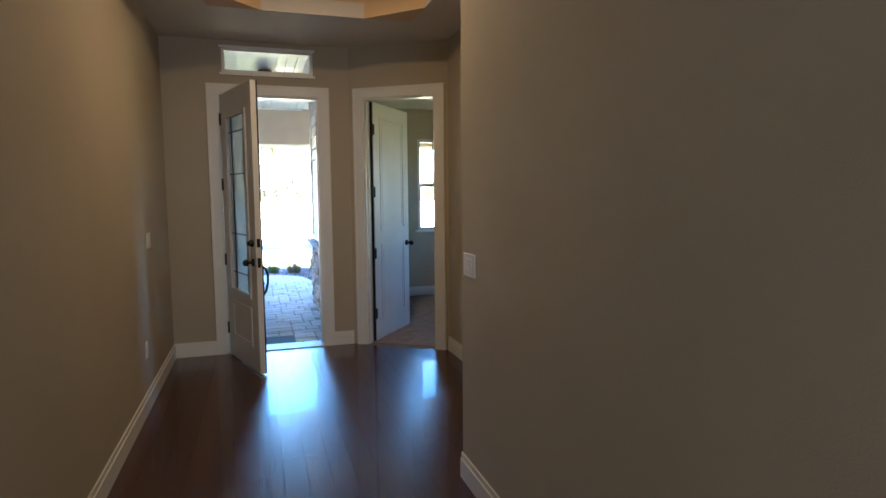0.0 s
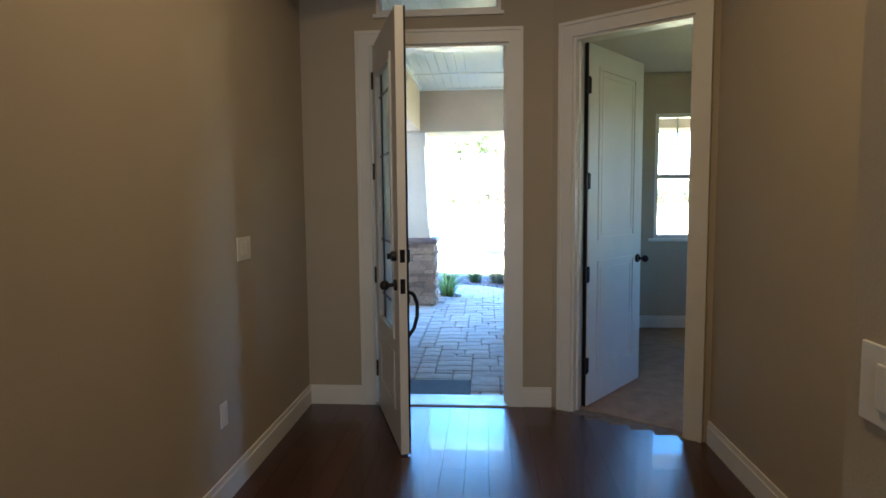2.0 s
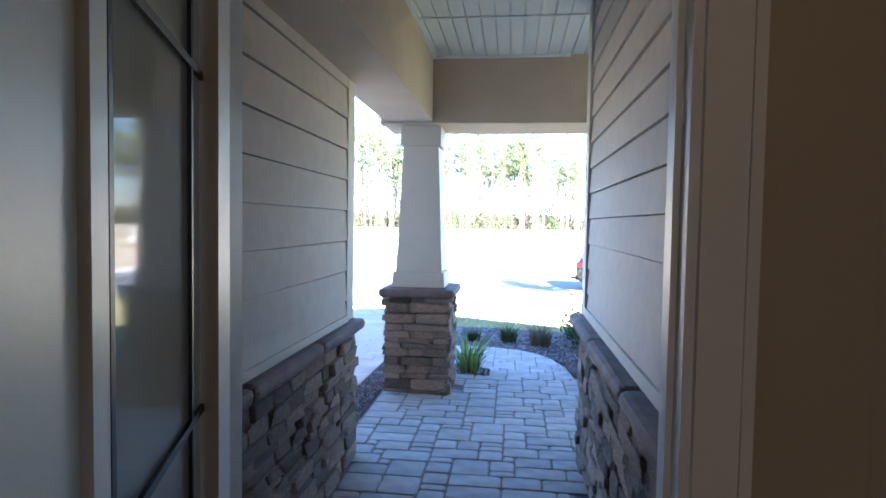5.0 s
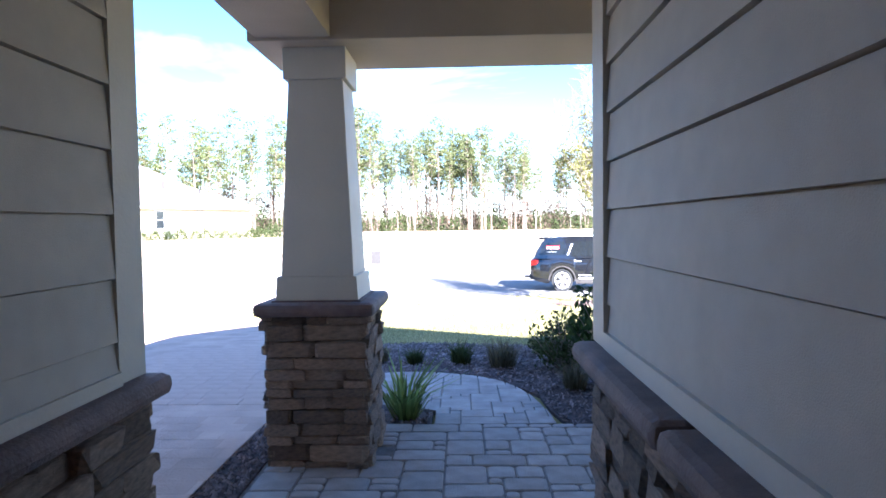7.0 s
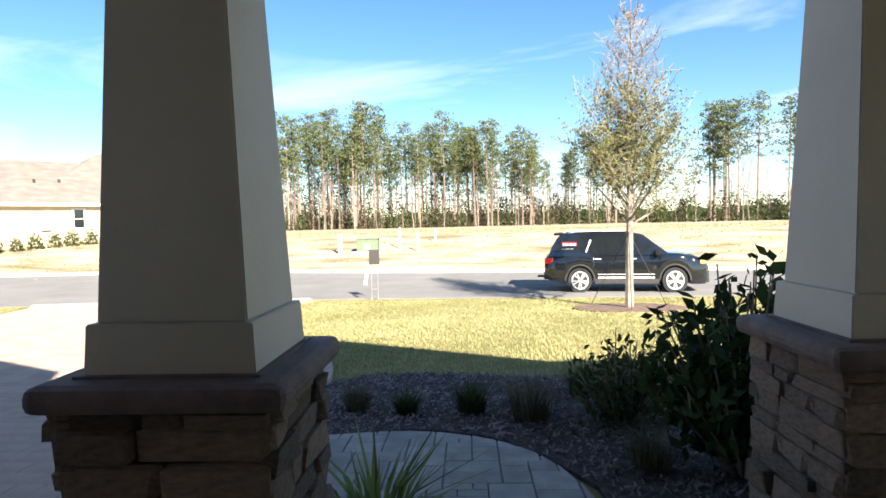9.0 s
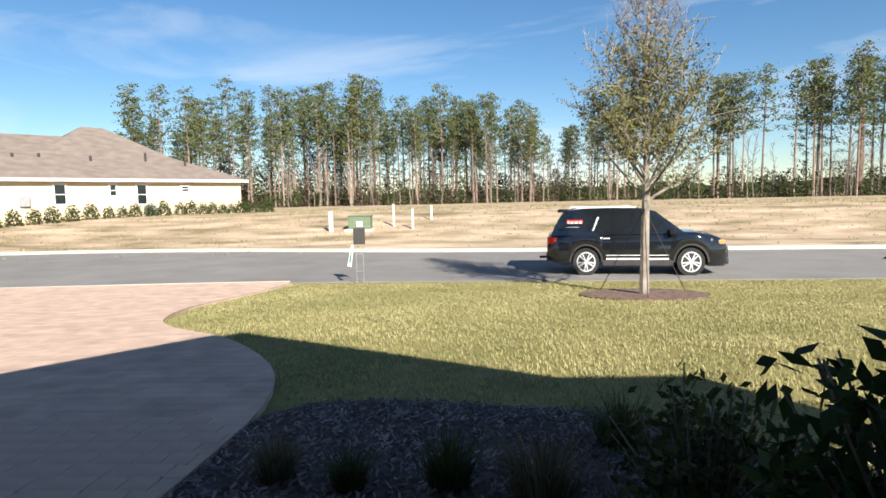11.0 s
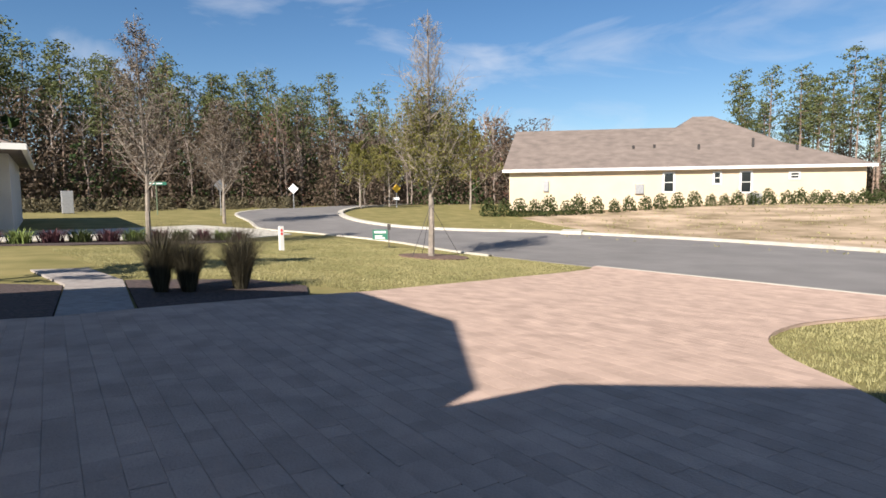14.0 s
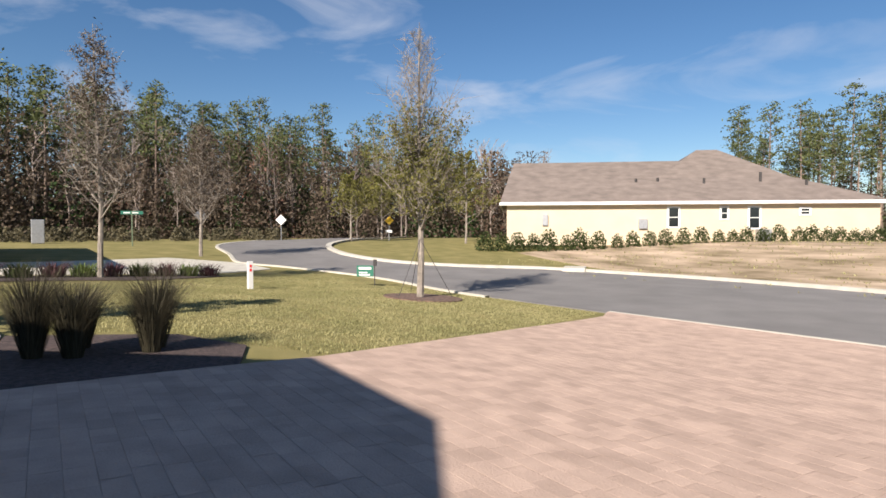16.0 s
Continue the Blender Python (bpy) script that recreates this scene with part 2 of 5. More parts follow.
def add_box(bm, lo, hi, bevel=0.0, m=None):
    lo, hi = Vector(lo), Vector(hi)
    c, s = (lo + hi) / 2, hi - lo
    r = bmesh.ops.create_cube(bm, size=1, matrix=Matrix.Translation(c) @ Matrix.Diagonal((*s, 1)))
    vs = r["verts"]
    if bevel:
        es = list({e for v in vs for e in v.link_edges})
        rb = bmesh.ops.bevel(bm, geom=es, offset=bevel, segments=2, affect="EDGES", profile=0.5)
        vs = list({v for f in rb["faces"] for v in f.verts} | {v for v in vs if v.is_valid})
    if m is not None:
        bmesh.ops.transform(bm, matrix=m, verts=[v for v in vs if v.is_valid])
    return bm


def box(lo, hi, bevel=0.0, m=None):
    return add_box(bmesh.new(), lo, hi, bevel, m)


def boxes(*items):
    bm = bmesh.new()
    for lo, hi in items:
        add_box(bm, lo, hi)
    return bm


def add_rod(bm, a, b, r1, r2=None, seg=8):
    a, b = Vector(a), Vector(b)
    d = b - a
    m = Matrix.Translation((a + b) / 2) @ d.to_track_quat("Z", "Y").to_matrix().to_4x4()
    bmesh.ops.create_cone(bm, cap_ends=True, segments=seg, radius1=r1, radius2=r1 if r2 is None else r2, depth=d.length, matrix=m)
    return bm


def rod(a, b, r1, r2=None, seg=10):
    return add_rod(bmesh.new(), a, b, r1, r2, seg)


def prism(poly, a, b, axis="y"):
    """A polygon in the two other axes, pushed from a to b along axis."""
    bm = bmesh.new()
    put = {"y": lambda p, v: (p[0], v, p[1]), "x": lambda p, v: (v, p[0], p[1]), "z": lambda p, v: (p[0], p[1], v)}[axis]
    va, vb = [bm.verts.new(put(p, a)) for p in poly], [bm.verts.new(put(p, b)) for p in poly]
    bm.faces.new(va)
    bm.faces.new(vb[::-1])
    for i in range(len(poly)):
        j = (i + 1) % len(poly)
        bm.faces.new((va[i], vb[i], vb[j], va[j]))
    return bm


def frustum(c, z0, z1, a, b, bevel=0.0):
    bm = bmesh.new()
    q = ((-1, -1), (1, -1), (1, 1), (-1, 1))
    lo = [bm.verts.new((c[0] + a * x, c[1] + a * y, z0)) for x, y in q]
    hi = [bm.verts.new((c[0] + b * x, c[1] + b * y, z1)) for x, y in q]
    bm.faces.new(lo[::-1])
    bm.faces.new(hi)
    for i in range(4):
        j = (i + 1) % 4
        bm.faces.new((lo[i], lo[j], hi[j], hi[i]))
    if bevel:
        bmesh.ops.bevel(bm, geom=bm.edges[:], offset=bevel, segments=2, affect="EDGES")
    return bm


def empty(name, m, label="", category="", group="", kind=""):
    ob = new(name)
    ob.empty_display_size = 0.1
    ob.matrix_basis = m
    return tagged(ob, label, category, group, kind)


def smooth(v):
    v = min(max(v, 0.0), 1.0)
    return v * v * (3 - 2 * v)


def ground_z(x, y):
    """Height of the graded ground: the lot falls to the street, and rises again behind it."""
    near = -0.85 * smooth((y - 9) / 17)
    u = 1 - (1 - smooth((-x - 20) / 30)) * (1 - smooth((y - 37) / 15))
    return near * (1 - u) + 0.5 * u


def spline(pts, step=0.5, closed=True):
    """A smooth curve through the points."""
    out, n = [], len(pts)
    for i in range(n if closed else n - 1):
        p = [Vector(pts[(i + k) % n] if closed else pts[min(max(i + k, 0), n - 1)]) for k in (-1, 0, 1, 2)]
        m = max(1, int((p[2] - p[1]).length / step))
        for k in range(m):
            t = k / m
            out.append(0.5 * (2 * p[1] + (p[2] - p[0]) * t + (2 * p[0] - 5 * p[1] + 4 * p[2] - p[3]) * t * t + (3 * p[1] - p[0] - 3 * p[2] + p[3]) * t ** 3))
    if not closed:
        out.append(Vector(pts[-1]))
    return [(v.x, v.y) for v in out]


def dense(pts, step=0.5):
    out = []
    for i, a in enumerate(pts):
        a, b = Vector(a), Vector(pts[(i + 1) % len(pts)])
        m = max(1, int((b - a).length / step))
        out += [tuple(a.lerp(b, k / m)) for k in range(m)]
    return out


def inside(poly, x, y):
    hit = False
    for i in range(len(poly)):
        (x1, y1), (x2, y2) = poly[i - 1], poly[i]
        if (y1 > y) != (y2 > y) and x < (x2 - x1) * (y - y1) / (y2 - y1) + x1:
            hit = not hit
    return hit


def drape(name, poly, mat, lift, step, skirt=0.06):
    """A sheet with the outline poly that follows the ground, with a turned-down edge."""
    xs, ys = [p[0] for p in poly], [p[1] for p in poly]
    pts = [Vector(p) for p in poly]
    n = len(pts)
    x = min(xs) + step / 2
    while x < max(xs):
        y = min(ys) + step / 2
        while y < max(ys):
            if inside(poly, x, y):
                pts.append(Vector((x, y)))
            y += step
        x += step
    v, e, f, *_ = delaunay_2d_cdt(pts, [], [list(range(n))], 1, 1e-5)
    verts = [(p.x, p.y, ground_z(p.x, p.y) + lift) for p in v]
    faces = [tuple(q) for q in f]
    k = len(verts)
    verts += [(px, py, ground_z(px, py) + lift - skirt) for px, py in poly]
    near = {(round(p.x, 4), round(p.y, 4)): i for i, p in enumerate(v)}
    ids = [near.get((round(px, 4), round(py, 4))) for px, py in poly]
    for i in range(n):
        j = (i + 1) % n
        if ids[i] is not None and ids[j] is not None:
            faces.append((ids[i], ids[j], k + j, k + i))
    return obj(name, mesh_of(name, verts, faces, mat))


def strip(name, line, width, height, mat, parent=None):
    """A kerb along a line on the ground."""
    verts, faces = [], []
    for i, p in enumerate(line):
        a, b = Vector(line[max(i - 1, 0)]), Vector(line[min(i + 1, len(line) - 1)])
        d = (b - a).normalized()
        nrm = Vector((-d.y, d.x))
        for o, h in ((0, -0.1), (0, height * 0.7), (0.05, height), (width, height), (width, -0.1)):
            q = Vector(p) + nrm * o
            verts.append((q.x, q.y, ground_z(q.x, q.y) + h - 0.03))
        if i:
            for k in range(4):
                faces.append((5 * i - 5 + k, 5 * i + k, 5 * i + k + 1, 5 * i - 4 + k))
    return obj(name, mesh_of(name, verts, faces, mat), parent)


def blades(centres, count, height, spread, width, rng, lean=0.5):
    """Tufts of bent grass blades as verts and faces."""
    verts, faces = [], []
    for cx, cy, cz in centres:
        for _ in range(count):
            a, r = rng.random() * 6.283, rng.random() ** 0.7 * spread
            x, y = cx + r * math.cos(a), cy + r * math.sin(a)
            h = height * (0.5 + 0.6 * rng.random())
            l = lean * h * (0.2 + rng.random())
            b = a + rng.uniform(-0.7, 0.7)
            dx, dy = math.cos(b), math.sin(b)
            px, py = -dy * width, dx * width
            k = len(verts)
            verts += [(x - px, y - py, cz), (x + px, y + py, cz), (x + dx * l * 0.3 - px * 0.8, y + dy * l * 0.3 - py * 0.8, cz + h * 0.6), (x + dx * l * 0.3 + px * 0.8, y + dy * l * 0.3 + py * 0.8, cz + h * 0.6), (x + dx * l, y + dy * l, cz + h)]
            faces += [(k, k + 1, k + 3, k + 2), (k + 2, k + 3, k + 4)]
    return verts, faces


def leaves(points, size, rng, flat=0.0):
    """A leaf quad at each point, turned at random."""
    verts, faces = [], []
    for p in points:
        s = size * rng.uniform(0.6, 1.3)
        u = Vector((rng.gauss(0, 1), rng.gauss(0, 1), rng.gauss(0, 1) * (1 - flat))).normalized()
        w = u.cross(Vector((rng.gauss(0, 1), rng.gauss(0, 1), rng.gauss(0, 1)))).normalized()
        k = len(verts)
        p = Vector(p)
        verts += [p - u * s, p + w * s * 0.45, p + u * s, p - w * s * 0.45]
        faces.append((k, k + 1, k + 2, k + 3))
    return verts, faces


def structure(name, bm, mat, label="", category="wall"):
    return tagged(part(name, bm, mat), label, category, "", "structure")


# ---- hall and room ----
A, B = Vector((0.66, 5.55)), Vector((1.50, 4.98))
U = (B - A).normalized()
N = Vector((-U.y, U.x))
ANGLED = Matrix(((U.x, N.x, 0, A.x), (U.y, N.y, 0, A.y), (0, 0, 1, 0), (0, 0, 0, 1)))
L_ANG = (B - A).length
structure("wall_west", box((-1.14, -3.5, 0), (-1.02, 5.70, 3.3)), M_WALL, "plain beige painted hallway wall")
structure("wall_front", boxes(((-1.02, 5.55, 0), (-0.55, 5.70, 3.3)), ((0.37, 5.55, 0), (0.66, 5.70, 3.3)), ((-0.55, 5.55, 2.44), (0.37, 5.70, 2.64)), ((-0.55, 5.55, 2.86), (0.37, 5.70, 3.3)), ((-0.55, 5.55, 2.64), (-0.50, 5.70, 2.86)), ((0.32, 5.55, 2.64), (0.37, 5.70, 2.86))), M_WALL, "beige painted entry wall with door and transom openings")
structure("wall_angled", boxes(((0, 0, 0), (0.145, 0.12, 3.3)), ((0.885, 0, 0), (L_ANG, 0.12, 3.3)), ((0.145, 0, 2.44), (0.885, 0.12, 3.3))), M_WALL, "angled beige painted wall with a doorway").matrix_basis = ANGLED
structure("wall_east", box((1.50, 2.40, 0), (1.62, 5.03, 3.3)), M_WALL, "beige painted wall beside the bedroom door")
structure("wall_corner", boxes(((0.77, -3.5, 0), (0.89, 2.52, 3.3)), ((0.89, 2.40, 0), (1.5, 2.52, 3.3))), M_WALL, "beige painted hallway wall ending in a corner")
# the opening in this unseen wall is made up for the fill lamp
structure("wall_south", boxes(((-1.14, -3.62, 0), (-0.82, -3.5, 3.3)), ((0.58, -3.62, 0), (4.3, -3.5, 3.3)), ((-0.82, -3.62, 0), (0.58, -3.5, 0.35)), ((-0.82, -3.62, 2.35), (0.58, -3.5, 3.3))), M_WALL, "plain beige painted wall")
structure("wall_south_east", box((4.2, -3.5, 0), (4.32, -0.8, 3.3)), M_WALL, "plain beige painted wall")
floor = structure("floor", box((-1.14, -3.6, -0.12), (4.3, 5.66, -0.004)), M_JOINT, "dark glossy wooden plank floor", "floor")
structure("ceiling", boxes(((-1.14, 4.55, 2.93), (1.75, 5.7, 3.05)), ((-1.14, -3.6, 2.93), (-0.55, 4.55, 3.05)), ((1.05, -3.6, 2.93), (4.3, 4.55, 3.05)), ((-0.55, -3.6, 2.93), (1.05, 1.6, 3.05))), M_CEIL, "lowered ceiling border round a raised tray", "ceiling")
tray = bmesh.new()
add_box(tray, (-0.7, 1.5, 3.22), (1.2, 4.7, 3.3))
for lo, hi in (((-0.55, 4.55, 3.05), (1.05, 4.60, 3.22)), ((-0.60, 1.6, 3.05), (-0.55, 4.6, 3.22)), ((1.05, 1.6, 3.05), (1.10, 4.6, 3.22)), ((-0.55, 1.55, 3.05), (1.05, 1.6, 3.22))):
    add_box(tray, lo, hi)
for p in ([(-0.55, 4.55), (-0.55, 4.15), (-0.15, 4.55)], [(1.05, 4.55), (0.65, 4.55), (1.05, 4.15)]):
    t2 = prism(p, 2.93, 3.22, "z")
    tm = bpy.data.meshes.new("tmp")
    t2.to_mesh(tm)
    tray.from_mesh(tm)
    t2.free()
structure("ceiling_tray", tray, M_TRAY_GLOW, "raised ceiling tray with warm orange lamp glow in its colour", "ceiling")

# bedroom
structure("floor_bedroom", prism([(0.62, 5.66), (0.80, 5.56), (1.52, 5.06), (4.2, 3.0), (4.2, 8.1), (0.62, 8.1)], -0.1, 0.004, "z"), M_CARPET, "tan carpet of the bedroom", "floor")
structure("wall_bedroom_front", boxes(((0.62, 8.08, 0), (2.03, 8.20, 2.9)), ((2.76, 8.08, 0), (4.3, 8.20, 2.9)), ((2.03, 8.08, 0), (2.76, 8.20, 0.98)), ((2.03, 8.08, 2.31), (2.76, 8.20, 2.9))), M_WALL, "beige painted bedroom wall with a window")
# the east opening is unseen, added to let sky light into the bedroom
structure("wall_bedroom_east", boxes(((4.2, 2.9, 0), (4.32, 6.2, 2.9)), ((4.2, 6.8, 0), (4.32, 8.2, 2.9)), ((4.2, 6.2, 0), (4.32, 6.8, 0.98)), ((4.2, 6.2, 2.2), (4.32, 6.8, 2.9))), M_WALL, "plain beige bedroom wall")
structure("wall_bedroom_south", box((1.62, 2.8, 0), (4.3, 2.9, 2.9)), M_WALL, "plain beige bedroom wall")
structure("wall_porch_east", box((0.55, 5.70, 0), (0.62, 8.36, 2.95)), M_WALL, "wall between porch and bedroom")
structure("ceiling_bedroom", box((0.66, 5.72, 2.74), (4.2, 8.08, 2.82)), M_CEIL, "pale painted bedroom ceiling", "ceiling")
structure("ceiling_bedroom_side", prism([(1.62, 5.04), (1.62, 2.9), (4.2, 2.9), (4.2, 5.71), (0.9, 5.71)], 2.74, 2.82, "z"), M_CEIL, "pale painted bedroom ceiling", "ceiling")

# baseboards with a stepped top
def baseboard(a, b, side):
    a, b = Vector(a), Vector(b)
    d = (b - a).normalized()
    n = Vector((-d.y, d.x)) * side
    bm = bmesh.new()
    m = Matrix(((d.x, n.x, 0, a.x), (d.y, n.y, 0, a.y), (0, 0, 1, 0), (0, 0, 0, 1)))
    add_box(bm, (0, 0.001, 0), ((b - a).length, 0.016, 0.105), 0, m)
    add_box(bm, (0, 0.001, 0.105), ((b - a).length, 0.010, 0.135), 0, m)
    return structure("baseboard", bm, M_WHITE, "white painted baseboard along the wall", "baseboard")


for a, b, sd in (((-1.02, -3.5), (-1.02, 5.55), -1), ((-1.02, 5.55), (-0.645, 5.55), -1), ((0.465, 5.55), (0.66, 5.55), -1), ((1.50, 4.98), (1.50, 2.7), -1), ((0.77, 2.52), (0.77, -3.5), -1), ((0.77, 2.521), (1.5, 2.521), 1), ((0.62, 8.08), (4.2, 8.08), -1)):
    baseboard(a, b, sd)


def casing(name, m, x0, x1, top, w=0.095):
    bm = bmesh.new()
    for lo, hi in (((x0 - w, -0.018, 0), (x0, -0.001, top)), ((x1, -0.018, 0), (x1 + w, -0.001, top)), ((x0 - w, -0.018, top), (x1 + w, -0.001, top + w)), ((x0 - w, -0.026, 0), (x0 - w + 0.02, -0.018, top + w)), ((x1 + w - 0.02, -0.026, 0), (x1 + w, -0.018, top + w)), ((x0 - w + 0.02, -0.026, top + w - 0.02), (x1 + w - 0.02, -0.018, top + w))):
        add_box(bm, lo, hi, 0, m)
    return structure(name, bm, M_WHITE, "white painted moulded door casing", "trim")


def jamb(name, m, x0, x1, top, depth):
    bm = bmesh.new()
    for lo, hi in (((x0, -0.001, 0), (x0 + 0.018, depth, top)), ((x1 - 0.018, -0.001, 0), (x1, depth, top)), ((x0 + 0.018, -0.001, top - 0.018), (x1 - 0.018, depth, top)), ((x0 + 0.018, depth * 0.35, 0), (x0 + 0.03, depth * 0.65, top - 0.018)), ((x1 - 0.03, depth * 0.35, 0), (x1 - 0.018, depth * 0.65, top - 0.018))):
        add_box(bm, lo, hi, 0, m)
    return structure(name, bm, M_WHITE, "white painted door jamb", "trim")


FRONT = Matrix.Translation((0, 5.55, 0))
casing("trim_front_door", FRONT, -0.55, 0.37, 2.44)
jamb("trim_front_jamb", FRONT, -0.55, 0.37, 2.44, 0.15)
casing("trim_bedroom_door", ANGLED, 0.145, 0.885, 2.44)
jamb("trim_bedroom_jamb", ANGLED, 0.145, 0.885, 2.44, 0.12)

# transom
tw = empty("window_1", Matrix.Translation((-0.09, 5.60, 2.64)), "narrow white framed transom window above the entry door", "window", "", "structure")
part("window_frame", boxes(((-0.41, -0.06, 0), (0.41, 0.05, 0.025)), ((-0.41, -0.06, 0.195), (0.41, 0.05, 0.22)), ((-0.41, -0.06, 0.025), (-0.385, 0.05, 0.195)), ((0.385, -0.06, 0.025), (0.41, 0.05, 0.195))), M_WHITE, tw)
tp = part("pane", box((-0.385, 0, 0.025), (0.385, 0.006, 0.195)), M_GLASS, tw)
tp.visible_shadow = False
part("window_sill", boxes(((-0.43, -0.07, -0.022), (0.43, -0.051, 0.0)), ((-0.43, -0.07, 0.22), (0.43, -0.051, 0.242))), M_WHITE, tw)


def hinge(parent, x, y, z):
    bm = bmesh.new()
    add_rod(bm, (x, y, z - 0.055), (x, y, z + 0.055), 0.011)
    add_box(bm, (x - 0.028, y - 0.004, z - 0.05), (x + 0.028, y + 0.004, z + 0.05))
    part("hinge", bm, M_BLACK, parent, "dark bronze hinge")


def panel(bm, x0, x1, z0, z1, y, w=0.02, d=0.006):
    for lo, hi in (((x0, y - d, z0), (x1, y + d, z0 + w)), ((x0, y - d, z1 - w), (x1, y + d, z1)), ((x0, y - d, z0 + w), (x0 + w, y + d, z1 - w)), ((x1 - w, y - d, z0 + w), (x1, y + d, z1 - w))):
        add_box(bm, lo, hi, 0)


def lever(parent, x, z, y0, out, side):
    bm = bmesh.new()
    add_rod(bm, (x, y0, z), (x, y0 + out * 0.014, z), 0.032, 0.030, 14)
    add_rod(bm, (x, y0 + out * 0.014, z), (x, y0 + out * 0.055, z), 0.011)
    bmesh.ops.create_uvsphere(bm, u_segments=12, v_segments=8, radius=0.028, matrix=Matrix.Translation((x, y0 + out * 0.065, z)))
    part("door_knob", bm, M_BLACK, parent, "dark bronze knob")


# entry door, swung into the hall
d0 = Vector((-0.53, 5.54, 0.012))
dang = math.degrees(math.atan2(4.76 - 5.54, -0.27 + 0.53))
door = empty("door_1", pose(*d0, 0, 0, dang), "open white entry door with a tall glass panel", "door", "", "structure")
W = 0.87
bm = bmesh.new()
for lo, hi in (((0, 0, 0), (0.15, 0.045, 2.42)), ((W - 0.15, 0, 0), (W, 0.045, 2.42)), ((0.15, 0, 0), (W - 0.15, 0.045, 0.62)), ((0.15, 0, 2.22), (W - 0.15, 0.045, 2.42))):
    add_box(bm, lo, hi)
part("door_leaf", bm, M_WHITE, door)
bm = bmesh.new()
panel(bm, 0.15, W - 0.15, 0.62, 2.22, 0.0225, 0.035, 0.032)
part("glazing_frame", bm, M_WHITE, door)
gp = part("pane", box((0.185, 0.018, 0.655), (W - 0.185, 0.026, 2.185)), M_FROST, door, "bevelled glass with dark came lines")
gp.visible_shadow = False
bm = bmesh.new()
for z in (0.80, 1.15, 1.68, 2.05):
    add_box(bm, (0.185, 0.012, z), (W - 0.185, 0.032, z + 0.012))
for x in (0.26, W - 0.27):
    add_box(bm, (x, 0.012, 0.655), (x + 0.012, 0.032, 2.185))
part("came", bm, M_BLACK, door)
bm = bmesh.new()
panel(bm, 0.17, W - 0.17, 0.2, 0.54, 0.0225, 0.03, 0.027)
part("lower_panel", bm, M_WHITE, door)
for z in (0.25, 0.9, 1.6, 2.2):
    hinge(door, -0.006, 0.0, z)
bm = bmesh.new()
add_rod(bm, (W - 0.07, -0.002, 1.10), (W - 0.07, -0.03, 1.10), 0.03, 0.026, 14)
add_box(bm, (W - 0.078, -0.05, 1.085), (W - 0.062, -0.03, 1.115))
part("deadbolt", bm, M_BLACK, door)
lever(door, W - 0.07, 0.94, -0.001, -1, -1)
bm = bmesh.new()
add_box(bm, (W - 0.105, 0.046, 0.84), (W - 0.035, 0.058, 1.0), 0.01)
add_box(bm, (W - 0.1, 0.046, 1.06), (W - 0.04, 0.075, 1.14), 0.012)
add_box(bm, (W - 0.095, 0.046, 0.60), (W - 0.045, 0.056, 0.68), 0.01)
pts = [(0.058, 0.90), (0.095, 0.885), (0.115, 0.83), (0.115, 0.76), (0.095, 0.69), (0.058, 0.64)]
for (ya, za), (yb, zb) in zip(pts, pts[1:]):
    add_rod(bm, (W - 0.07, ya, za), (W - 0.07, yb, zb), 0.011)
part("pull_handle", bm, M_BLACK, door, "dark bronze exterior pull handle")
part("strike_plate", boxes(((W - 0.002, 0.009, 0.90), (W + 0.003, 0.036, 0.98)), ((W - 0.002, 0.009, 1.07), (W + 0.003, 0.036, 1.14))), M_BLACK, door)
part("edge_seal", boxes(((W - 0.014, 0.046, 0.0), (W + 0.001, 0.056, 2.42))), M_BLACK, door, "dark weather seal along the door edge")
structure("threshold", box((-0.55, 5.52, -0.02), (0.37, 5.74, 0.012), 0.004), M_STEEL, "metal threshold under the entry door", "trim")
mat_ = tagged(part("door_mat", box((-0.50, 5.80, -0.02), (0.10, 6.15, -0.008), 0.004), M_RUBBER), "thin dark rubber mat outside the entry door", "mat")

# bedroom door, swung into the room
h2 = A + U * 0.165 + N * 0.125
d2 = math.degrees(math.atan2(6.30 - h2.y, 1.44 - h2.x))
rdoor = empty("door_2", pose(h2.x, h2.y, 0.012, 0, 0, d2), "open white two-panel bedroom door with dark hinges", "door", "", "structure")
W2 = 0.84
part("door_leaf", box((0, -0.036, 0), (W2, 0, 2.41)), M_WHITE, rdoor)
for z0, z1 in ((0.2, 0.98), (1.12, 2.28)):
    bm = bmesh.new()
    panel(bm, 0.13, W2 - 0.13, z0, z1, -0.018, 0.022, 0.024)
    panel(bm, 0.18, W2 - 0.18, z0 + 0.05, z1 - 0.05, -0.018, 0.012, 0.021)
    part("panel_moulding", bm, M_WHITE, rdoor)
for z in (0.28, 0.90, 1.52, 2.14):
    hinge(rdoor, -0.008, -0.036, z)
# dark strip that stands for the shade in the gap along the hinges
part("hinge_gap_shade", box((-0.012, -0.03, 0), (-0.002, -0.006, 2.41)), M_BLACK, rdoor)
lever(rdoor, W2 - 0.07, 0.95, -0.037, -1, -1)

